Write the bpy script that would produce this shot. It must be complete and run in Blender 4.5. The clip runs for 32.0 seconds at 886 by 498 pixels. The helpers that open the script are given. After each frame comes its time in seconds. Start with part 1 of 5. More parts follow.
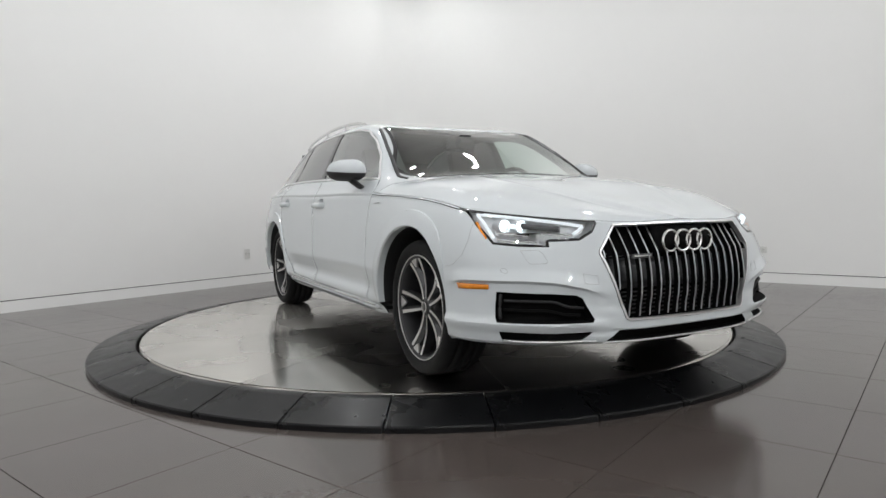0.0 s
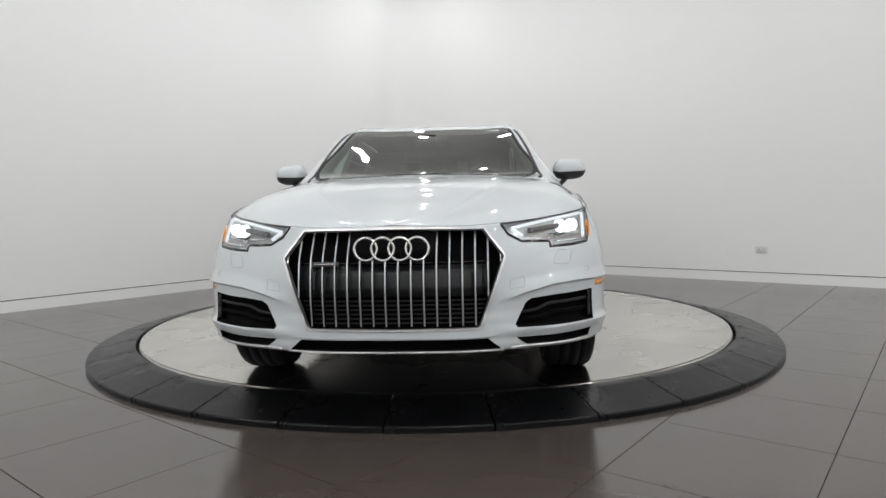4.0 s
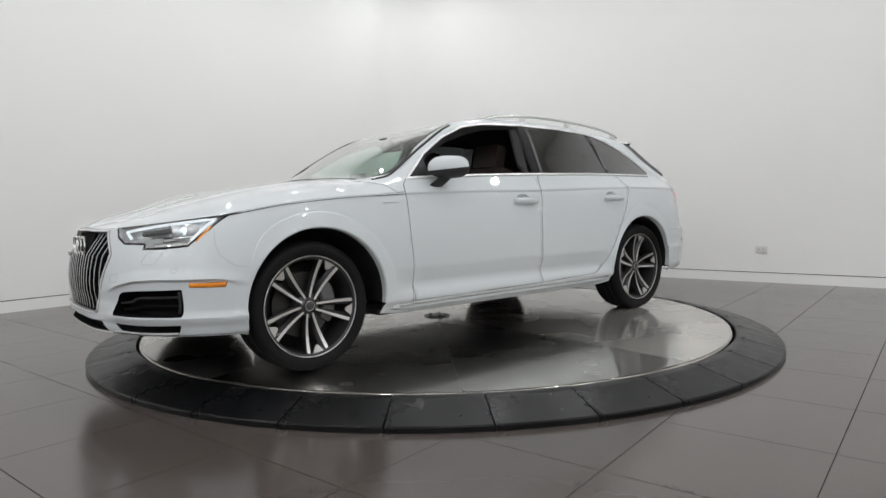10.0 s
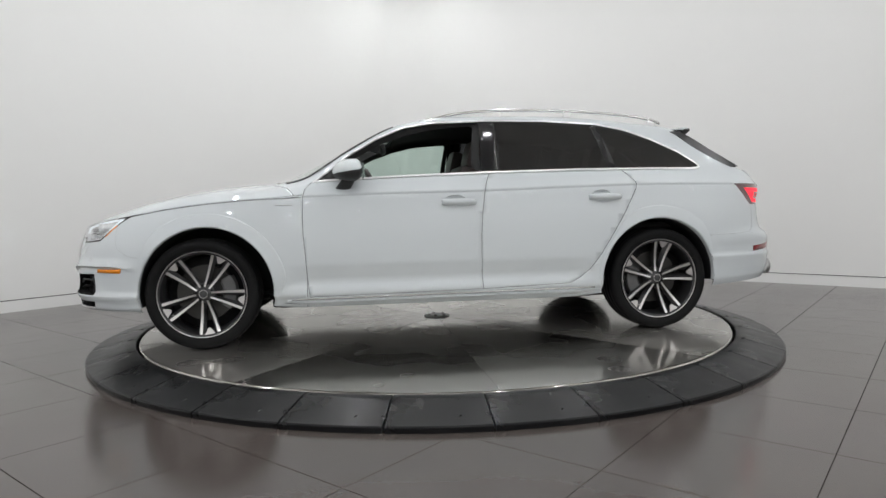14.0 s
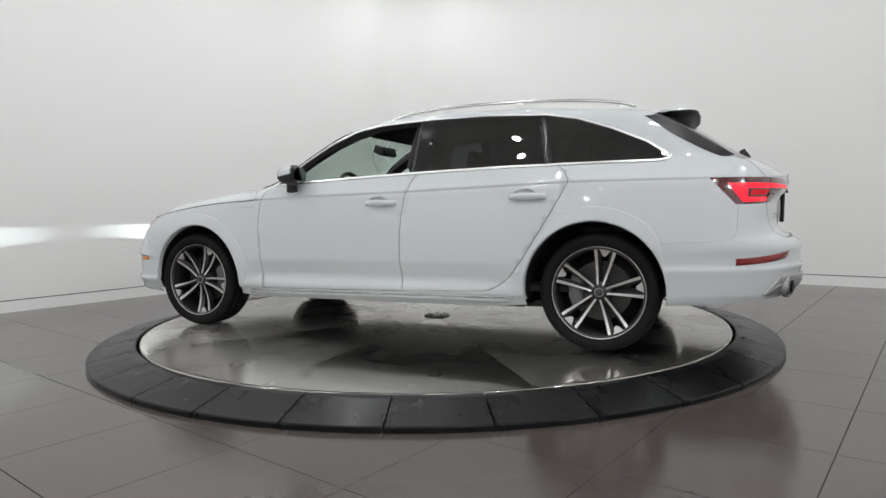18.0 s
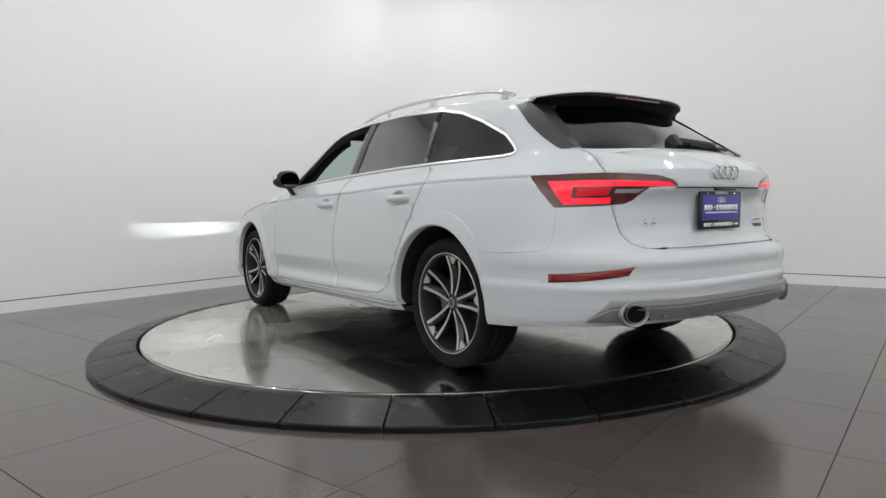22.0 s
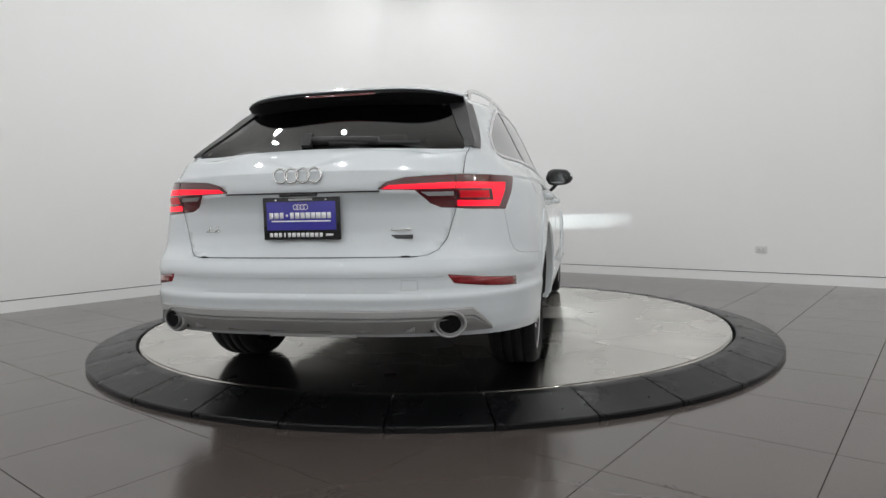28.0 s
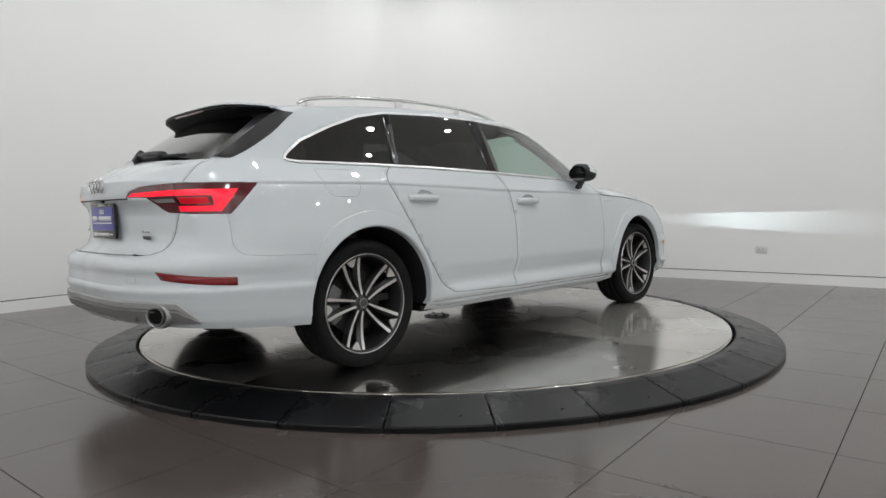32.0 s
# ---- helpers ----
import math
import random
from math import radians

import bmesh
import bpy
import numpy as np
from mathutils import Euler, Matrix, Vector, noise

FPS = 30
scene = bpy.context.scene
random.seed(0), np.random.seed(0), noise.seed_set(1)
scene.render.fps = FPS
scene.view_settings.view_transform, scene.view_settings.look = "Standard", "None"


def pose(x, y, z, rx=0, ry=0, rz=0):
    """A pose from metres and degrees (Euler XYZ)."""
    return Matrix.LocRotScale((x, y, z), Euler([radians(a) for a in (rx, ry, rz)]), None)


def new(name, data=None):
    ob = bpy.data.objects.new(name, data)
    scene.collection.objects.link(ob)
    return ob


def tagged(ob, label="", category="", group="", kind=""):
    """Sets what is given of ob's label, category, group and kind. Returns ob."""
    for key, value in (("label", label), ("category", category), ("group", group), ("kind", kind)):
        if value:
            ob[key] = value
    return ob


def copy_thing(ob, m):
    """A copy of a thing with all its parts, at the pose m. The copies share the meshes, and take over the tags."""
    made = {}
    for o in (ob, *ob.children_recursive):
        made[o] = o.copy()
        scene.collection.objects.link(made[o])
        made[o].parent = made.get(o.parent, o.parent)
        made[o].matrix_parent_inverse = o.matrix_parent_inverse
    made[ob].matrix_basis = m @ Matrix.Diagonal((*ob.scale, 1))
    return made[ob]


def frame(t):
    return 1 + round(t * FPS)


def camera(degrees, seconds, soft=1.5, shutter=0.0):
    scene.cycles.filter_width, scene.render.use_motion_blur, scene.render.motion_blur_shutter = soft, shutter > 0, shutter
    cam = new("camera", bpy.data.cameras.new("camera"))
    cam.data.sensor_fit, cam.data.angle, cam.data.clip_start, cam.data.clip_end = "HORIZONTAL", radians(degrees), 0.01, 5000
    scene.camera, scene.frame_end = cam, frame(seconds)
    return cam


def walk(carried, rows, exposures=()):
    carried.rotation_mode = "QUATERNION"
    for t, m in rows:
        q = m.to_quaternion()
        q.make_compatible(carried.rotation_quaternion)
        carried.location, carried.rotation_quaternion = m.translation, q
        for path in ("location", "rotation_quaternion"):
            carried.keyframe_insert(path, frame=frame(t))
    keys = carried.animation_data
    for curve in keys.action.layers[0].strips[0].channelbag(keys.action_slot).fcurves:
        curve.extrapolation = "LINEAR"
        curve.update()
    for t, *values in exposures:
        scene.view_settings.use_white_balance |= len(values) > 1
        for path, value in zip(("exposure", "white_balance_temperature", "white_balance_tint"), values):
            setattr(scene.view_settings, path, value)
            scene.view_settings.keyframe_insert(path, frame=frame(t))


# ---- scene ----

# ---- camera ----
EYE = (0.0, -4.737, 0.791)
cam = camera(69.62, 32.0, soft=1.5)
AIM = pose(*EYE, 90 - 3.514, 0, -0.658) @ pose(0, 0, 0, 0, 0, -1.081)
walk(cam, [(0.0, AIM), (32.0, AIM)], [(0.0, -0.03), (25.5, -0.03), (28.5, -0.11), (32.0, -0.12)])

# turntable: heading of the car over time, degrees
def heading(t):
    return -62.18 - 7.866 * t - 1.257 * ((t - 16.0) / 16.0) ** 2

# ---- plan of the room, metres ----
GRID = radians(51.0)                 # the tiles and walls run this way
U = Vector((math.cos(GRID), math.sin(GRID), 0))
N = Vector((-math.sin(GRID), math.cos(GRID), 0))
FLOOR_Z = -0.078                     # the turntable's top is z = 0
CEIL_Z = 4.35
WALL_N, WALL_U = 3.77, 4.03          # the two walls in view
BACK_N, BACK_U = -9.2, -9.6          # the walls behind the camera
TILE, TILE_U, TILE_N = 0.596, 0.032, -0.317
R_DISC, R_RING = 2.024, 2.305


def room(u, n, z=0.0):
    """A place in the room from its two wall directions."""
    p = U * u + N * n
    return Vector((p.x, p.y, z))


# ---- world and lamps ----
world = bpy.data.worlds.new("world")
scene.world = world
world.use_nodes = True
world.node_tree.nodes["Background"].inputs[0].default_value = (0.9, 0.93, 1.0, 1)
world.node_tree.nodes["Background"].inputs[1].default_value = 0.03

# recessed ceiling lamps: rows that wash the four walls, weaker rows over the turntable
LAMPS = [(u, n, 8.0) for u in (-2.6, -0.9, 0.8) for n in (-2.4, -0.7, 0.9)]
# the one at (3.25, 3.0) is unseen, added to brighten the corner
LAMPS += [(-4.4, 2.4, 14.0), (-2.6, 2.4, 14.0), (-0.9, 2.4, 15.5), (0.8, 2.4, 18.0), (2.6, 2.4, 17.0), (2.6, 0.9, 13.5), (3.25, 3.0, 7.0)] + [(2.6, n, 13.0) for n in (-4.2, -2.4, -0.7)]
LAMPS += [(u, n, 8.0) for u in (-6.2, -4.4) for n in (-4.2, -2.4, -0.7, 0.9)] + [(u, n, 8.0) for u in (-2.6, -0.9, 0.8) for n in (-6.0, -4.2)]
# unseen rows behind the camera, made strong to light the walls evenly
LAMPS += [(-8.4, n, 36.0) for n in (-8.0, -6.0, -4.2, -2.4, -0.7, 0.9, 2.4)] + [(u, -8.0, 36.0) for u in (-6.2, -4.4, -2.6, -0.9, 0.8, 2.6)]
BEAM_POWER = 620000.0              # the headlamps' thin low-beam lines
for u, n, power in LAMPS:
    data = bpy.data.lights.new("ceiling_lamp", "AREA")
    data.shape, data.size, data.energy, data.color = "DISK", 0.13, power, (0.97, 0.98, 1.0)
    lamp = new("ceiling_lamp_light", data)
    lamp.matrix_world = Matrix.Translation(room(u, n, CEIL_Z - 0.035))

# ---- materials ----
def material(name, color, rough=0.5, metal=0.0, coat=0.0, var=0.0, scale=8.0, bump=0.0, bump_scale=60.0,
             rough_var=0.0, random_value=0.0, island=False, **extra):
    """Principled surface with two scales of tone variation, roughness wear and fine relief."""
    m = bpy.data.materials.new(name)
    m.use_nodes = True
    t = m.node_tree
    b = t.nodes["Principled BSDF"]
    b.inputs["Base Color"].default_value = (*color, 1)
    b.inputs["Roughness"].default_value = rough
    b.inputs["Metallic"].default_value = metal
    b.inputs["Coat Weight"].default_value = coat
    b.inputs["Coat Roughness"].default_value = 0.015
    for key, value in extra.items():
        b.inputs[key.replace("_", " ")].default_value = value
    co = t.nodes.new("ShaderNodeTexCoord")

    def noise_node(s, detail=4.0):
        n = t.nodes.new("ShaderNodeTexNoise")
        n.inputs["Scale"].default_value, n.inputs["Detail"].default_value = s, detail
        t.links.new(co.outputs["Object"], n.inputs["Vector"])
        return n

    def math_node(op, a, c):
        n = t.nodes.new("ShaderNodeMath")
        n.operation = op
        for i, v in enumerate((a, c)):
            if isinstance(v, (int, float)):
                n.inputs[i].default_value = v
            else:
                t.links.new(v, n.inputs[i])
        return n.outputs[0]

    if var or random_value:
        big, small = noise_node(scale), noise_node(scale * 9)
        tone = math_node("ADD", math_node("MULTIPLY", big.outputs[0], 1.3), math_node("MULTIPLY", small.outputs[0], 0.7))
        tone = math_node("ADD", math_node("MULTIPLY", math_node("SUBTRACT", tone, 1.0), 2 * var), 1.0)
        if random_value:
            if island:
                info = t.nodes.new("ShaderNodeNewGeometry").outputs["Random Per Island"]
            else:
                info = t.nodes.new("ShaderNodeObjectInfo").outputs["Random"]
            tone = math_node("ADD", tone, math_node("MULTIPLY", math_node("SUBTRACT", info, 0.5), 2 * random_value))
        mix = t.nodes.new("ShaderNodeVectorMath")
        mix.operation = "SCALE"
        mix.inputs[0].default_value = color
        t.links.new(tone, mix.inputs["Scale"])
        t.links.new(mix.outputs[0], b.inputs["Base Color"])
    if rough_var:
        n = noise_node(scale * 2.3, 6.0)
        t.links.new(math_node("ADD", math_node("MULTIPLY", math_node("SUBTRACT", n.outputs[0], 0.5), 2 * rough_var), rough),
                    b.inputs["Roughness"])
    if bump:
        n = noise_node(bump_scale, 3.0)
        r = t.nodes.new("ShaderNodeBump")
        r.inputs["Strength"].default_value, r.inputs["Distance"].default_value = bump, 0.002
        t.links.new(n.outputs[0], r.inputs["Height"])
        t.links.new(r.outputs[0], b.inputs["Normal"])
    return m


WALL = material("white_wall_paint", (0.80, 0.80, 0.785), 0.75, var=0.012, scale=0.7, bump=0.12, bump_scale=220)
CEILING = material("white_ceiling_paint", (0.78, 0.775, 0.76), 0.8, var=0.015, scale=1.0)
TILES = material("grey_brown_porcelain", (0.071, 0.059, 0.053), 0.17, Specular_IOR_Level=0.75, var=0.05, scale=3.0, rough_var=0.05, random_value=0.035,
                 bump=0.05, bump_scale=40)
TILES_REST = material("grey_brown_porcelain_field", (0.071, 0.059, 0.053), 0.17, Specular_IOR_Level=0.75, var=0.05, scale=3.0, rough_var=0.05, random_value=0.035, island=True)
GROUT = material("dark_grout", (0.035, 0.031, 0.029), 0.85, var=0.1, scale=12)
RUBBER = material("black_rubber", (0.0045, 0.0047, 0.0052), 0.31, var=0.40, scale=4.0, rough_var=0.14, bump=0.10, bump_scale=160,
                  random_value=0.10, Specular_IOR_Level=0.22)


def brushed_sheet(name, color):
    """Polished sheet metal with a brushed grain along the object's x axis, faint scratches and dull stains."""
    m = bpy.data.materials.new(name)
    m.use_nodes = True
    t = m.node_tree
    fine = t.nodes["Principled BSDF"]
    dull = t.nodes.new("ShaderNodeBsdfPrincipled")
    co, across = t.nodes.new("ShaderNodeTexCoord"), t.nodes.new("ShaderNodeVectorTransform")
    across.vector_type, across.convert_from, across.convert_to = "VECTOR", "OBJECT", "WORLD"
    across.inputs[0].default_value = (0, 1, 0)

    def cloud(scale, detail, low, high, stretch=(1, 1, 1)):
        place, n, fit = t.nodes.new("ShaderNodeMapping"), t.nodes.new("ShaderNodeTexNoise"), t.nodes.new("ShaderNodeMapRange")
        place.inputs["Scale"].default_value = stretch
        n.inputs["Scale"].default_value, n.inputs["Detail"].default_value = scale, detail
        fit.inputs[1].default_value, fit.inputs[2].default_value = 0.2, 0.8
        fit.inputs[3].default_value, fit.inputs[4].default_value = low, high
        t.links.new(co.outputs["Object"], place.inputs[0])
        t.links.new(place.outputs[0], n.inputs["Vector"])
        t.links.new(n.outputs[0], fit.inputs[0])
        return fit.outputs[0]

    for b, rough, grain in ((fine, 0.10, 0.85), (dull, 0.36, 0.9)):
        b.inputs["Base Color"].default_value = (*color, 1)
        b.inputs["Metallic"].default_value = 1.0
        b.inputs["Roughness"].default_value = rough
        b.inputs["Anisotropic"].default_value = grain
        t.links.new(across.outputs[0], b.inputs["Tangent"])
    t.links.new(cloud(3.0, 2.0, 0.082, 0.108, (0.35, 5.0, 1.0)), fine.inputs["Roughness"])
    mix = t.nodes.new("ShaderNodeMixShader")
    t.links.new(cloud(1.7, 2.0, 0.24, 0.31), mix.inputs[0])
    t.links.new(fine.outputs[0], mix.inputs[1])
    t.links.new(dull.outputs[0], mix.inputs[2])
    t.links.new(mix.outputs[0], t.nodes["Material Output"].inputs[0])
    return m


STEEL = brushed_sheet("brushed_steel", (0.63, 0.61, 0.57))
PAINT = material("white_car_paint", (0.555, 0.59, 0.605), 0.5, coat=1.0, var=0.006, scale=2.0, bump=0.012, bump_scale=900)
TYRE = material("tyre_rubber", (0.005, 0.005, 0.0053), 0.7, Specular_IOR_Level=0.2, var=0.15, scale=14, bump=0.2, bump_scale=240)
BLACK = material("black_plastic", (0.011, 0.011, 0.0115), 0.55, var=0.1, scale=20, bump=0.15, bump_scale=300)
GLOSS = material("gloss_black_trim", (0.008, 0.008, 0.009), 0.10, coat=0.15, var=0.05, scale=6)
CHROME = material("satin_chrome", (0.78, 0.78, 0.77), 0.17, 1.0, var=0.02, scale=20)
SATIN = material("satin_aluminium", (0.82, 0.82, 0.82), 0.34, 0.8, var=0.02, scale=20)
ALLOY = material("machined_alloy", (0.60, 0.59, 0.58), 0.36, 1.0)
GRAPHITE = material("graphite_wheel_paint", (0.060, 0.060, 0.062), 0.38, 0.6, coat=0.4, var=0.05, scale=20)
RIM_DARK = material("dark_rim_barrel", (0.045, 0.045, 0.047), 0.42, 0.6, var=0.08, scale=20)
PIT = material("deep_black_plastic", (0.004, 0.004, 0.004), 0.8, Specular_IOR_Level=0.08)
# black that stands for shade in panel gaps; also the windshield's black edge
SHADE_AND_EDGE = material("black_seal", (0.012, 0.012, 0.012), 0.8, var=0.05, scale=30)


# ---- mesh helpers ----
def part(name, bm, mat, parent=None, label="", smooth=True, angle=None):
    """Link a bmesh as one mesh object, under a thing or a part."""
    mesh = bpy.data.meshes.new(name)
    bmesh.ops.remove_doubles(bm, verts=bm.verts, dist=1e-6)
    bm.to_mesh(mesh)
    bm.free()
    for one in (mat if isinstance(mat, (list, tuple)) else (mat,)):
        mesh.materials.append(one)
    mesh.shade_smooth() if smooth else mesh.shade_flat()
    if smooth and angle:
        mesh.set_sharp_from_angle(angle=radians(angle))
    ob = new(name, mesh)
    ob.parent = parent
    if label:
        ob["label"] = label
    return ob


def box(bm, size, m=Matrix(), bevel=0.0):
    made = bmesh.ops.create_cube(bm, size=1.0, matrix=m @ Matrix.Diagonal((*size, 1)))["verts"]
    if bevel:
        edges = {e for v in made for e in v.link_edges}
        bmesh.ops.bevel(bm, geom=list(edges), offset=bevel, segments=2, profile=0.7, affect="EDGES")


def lathe(bm, profile, steps=48, m=Matrix(), start=0.0, turn=2 * math.pi):
    """Turn a profile of (radius, height) about the z axis of m."""
    closed = abs(turn - 2 * math.pi) < 1e-6
    rings = []
    for i in range(steps if closed else steps + 1):
        a = start + turn * i / steps
        rings.append([bm.verts.new(m @ Vector((r * math.cos(a), r * math.sin(a), h))) for r, h in profile])
    for i in range(steps):
        a, b = rings[i], rings[(i + 1) % len(rings)]
        for j in range(len(profile) - 1):
            f = [a[j], b[j], b[j + 1], a[j + 1]]
            try:
                bm.faces.new(f)
            except ValueError:
                pass
    return rings


def tube(bm, points, radius, sides=8, closed=False, flat=1.0):
    """A tube along points; flat squashes it along z."""
    pts = [Vector(p) for p in points]
    rings = []
    for i, p in enumerate(pts):
        a = pts[i - 1] if i or closed else p
        b = pts[(i + 1) % len(pts)] if i + 1 < len(pts) or closed else p
        way = (b - a).normalized()
        side = way.cross(Vector((0, 0, 1)))
        side = side.normalized() if side.length > 1e-4 else Vector((1, 0, 0))
        up = side.cross(way)
        rings.append([bm.verts.new(p + radius * (math.cos(k) * side + math.sin(k) * flat * up))
                      for k in (2 * math.pi * j / sides for j in range(sides))])
    for i in range(len(rings) if closed else len(rings) - 1):
        a, b = rings[i], rings[(i + 1) % len(rings)]
        for j in range(sides):
            bm.faces.new((a[j], a[(j + 1) % sides], b[(j + 1) % sides], b[j]))
    if not closed:
        bm.faces.new(rings[0][::-1]), bm.faces.new(rings[-1])


# ---- the room ----
def plane_box(name, corner_a, corner_b, z0, z1, mat, label):
    """A wall, floor or ceiling slab along the room's own directions."""
    (u0, n0), (u1, n1) = corner_a, corner_b
    bm = bmesh.new()
    turn = Matrix.Rotation(GRID, 4, "Z")
    middle = room((u0 + u1) / 2, (n0 + n1) / 2, (z0 + z1) / 2)
    box(bm, (abs(u1 - u0), abs(n1 - n0), z1 - z0), Matrix.Translation(middle) @ turn)
    return tagged(part(name, bm, mat, smooth=False), label, name.split("_")[0], kind="structure")


LO_U, LO_N = BACK_U - 0.2, BACK_N - 0.2
plane_box("floor", (LO_U, LO_N), (WALL_U + 0.2, WALL_N + 0.2), FLOOR_Z - 0.2, FLOOR_Z - 0.0025, GROUT, "floor of square grey-brown porcelain tiles with thin dark joints")
plane_box("ceiling", (LO_U, LO_N), (WALL_U + 0.2, WALL_N + 0.2), CEIL_Z, CEIL_Z + 0.15, CEILING, "plain white showroom ceiling with recessed round lamps")
BASE_H = 0.105
COVE = 0.6                           # the two walls in view meet in a rounded corner
for name, a, b in (("wall_left", (LO_U, WALL_N), (WALL_U - COVE, WALL_N + 0.2)), ("wall_right", (WALL_U, LO_N), (WALL_U + 0.2, WALL_N - COVE)),
                   ("wall_back", (LO_U, BACK_N - 0.2), (WALL_U, BACK_N)), ("wall_side", (BACK_U - 0.2, BACK_N), (BACK_U, WALL_N))):
    low = FLOOR_Z + BASE_H + 0.009 if name in ("wall_left", "wall_right") else FLOOR_Z - 0.1
    plane_box(name, a, b, low, CEIL_Z, WALL, "tall plain white painted showroom wall")
# flush skirting boards below a narrow shadow joint, its shade put in as dark strips
plane_box("baseboard_left", (LO_U, WALL_N), (WALL_U - COVE, WALL_N + 0.15), FLOOR_Z - 0.1, FLOOR_Z + BASE_H, WALL, "flush white skirting board under a thin joint")
plane_box("baseboard_right", (WALL_U, LO_N), (WALL_U + 0.15, WALL_N - COVE), FLOOR_Z - 0.1, FLOOR_Z + BASE_H, WALL, "flush white skirting board under a thin joint")
plane_box("trim_left", (LO_U, WALL_N + 0.02), (WALL_U - COVE, WALL_N + 0.15), FLOOR_Z + BASE_H, FLOOR_Z + BASE_H + 0.009, GROUT, "dark shadow joint above the skirting board")
plane_box("trim_right", (WALL_U + 0.02, LO_N), (WALL_U + 0.15, WALL_N - COVE), FLOOR_Z + BASE_H, FLOOR_Z + BASE_H + 0.009, GROUT, "dark shadow joint above the skirting board")


def cove_piece(name, inner, outer, z0, z1, mat, label):
    """A quarter-round slab that joins the two walls in view."""
    bm = bmesh.new()
    at = Matrix.Translation(room(WALL_U - COVE, WALL_N - COVE)) @ Matrix.Rotation(GRID, 4, "Z")
    rings = lathe(bm, [(inner, z0), (inner, z1), (outer, z1), (outer, z0), (inner, z0)], 32, at, 0.0, math.pi / 2)
    bm.faces.new(rings[0][:4]), bm.faces.new(rings[-1][:4])
    bmesh.ops.remove_doubles(bm, verts=bm.verts, dist=1e-5)
    bmesh.ops.recalc_face_normals(bm, faces=bm.faces)
    return tagged(part(name, bm, mat, angle=30), label, name.split("_")[0], kind="structure")


cove_piece("wall_corner", COVE, COVE + 0.2, FLOOR_Z + BASE_H + 0.009, CEIL_Z, WALL, "rounded white painted corner between two showroom walls")
cove_piece("baseboard_corner", COVE, COVE + 0.15, FLOOR_Z - 0.1, FLOOR_Z + BASE_H, WALL, "flush white skirting board round the corner")
cove_piece("trim_corner", COVE + 0.02, COVE + 0.15, FLOOR_Z + BASE_H, FLOOR_Z + BASE_H + 0.009, GROUT, "dark shadow joint above the skirting board")


# ---- turntable ----
BOLT_BLACK = material("black_bolt", (0.008, 0.008, 0.008), 0.4, 0.3)

def turntable_disc():
    base = tagged(new("turntable_disc"), "round polished steel turntable platform of ten wedge-shaped sheets under the car", "turntable")
    bm = bmesh.new()
    lathe(bm, [(0.0, -0.004), (R_DISC - 0.012, -0.004), (R_DISC - 0.004, -0.012), (R_DISC - 0.004, -0.06)], 160)
    part("rim", bm, STEEL, base)
    # ten sheets, their seams 18 degrees off the car's heading and every 36 degrees
    rr, gap, n, sheet = R_DISC - 0.012, 0.0009, 20, None
    for k in range(10):
        if sheet is None:
            bm = bmesh.new()
            rims = []
            for j in range(n + 1):
                a = radians(-18 + 36 * j / n)
                shift = gap if j == 0 else -gap if j == n else 0.0
                rims.append((rr * math.cos(a) - shift * math.sin(a), rr * math.sin(a) + shift * math.cos(a)))
            upper = [bm.verts.new((0.004, 0.0, 0.0))] + [bm.verts.new((x, y, 0.0)) for x, y in rims]
            under = [bm.verts.new((0.004, 0.0, -0.0035))] + [bm.verts.new((x, y, -0.0035)) for x, y in rims]
            bm.faces.new(upper)
            for p in range(len(upper)):
                q = (p + 1) % len(upper)
                bm.faces.new((upper[p], under[p], under[q], upper[q]))
            bmesh.ops.recalc_face_normals(bm, faces=bm.faces)
            ob = part("sheet", bm, STEEL, base, smooth=False)
            sheet = ob.data
        else:
            ob = new("sheet", sheet)
            ob.parent = base
        ob.rotation_euler.z = radians(36 * k)
    bm = bmesh.new()
    lathe(bm, [(0.0, 0.012), (0.075, 0.012), (0.095, 0.008), (0.10, 0.0)], 10)
    bmesh.ops.recalc_face_normals(bm, faces=bm.faces)
    part("centre_cover", bm, SATIN, base, "low bolted centre cover", smooth=False)
    for k in range(5):
        a = radians(72 * k)
        bm = bmesh.new()
        lathe(bm, [(0.0, 0.018), (0.010, 0.017), (0.012, 0.010)], 8, Matrix.Translation((0.06 * math.cos(a), 0.06 * math.sin(a), 0)))
        part("cover_bolt", bm, RUBBER, base)
    return base


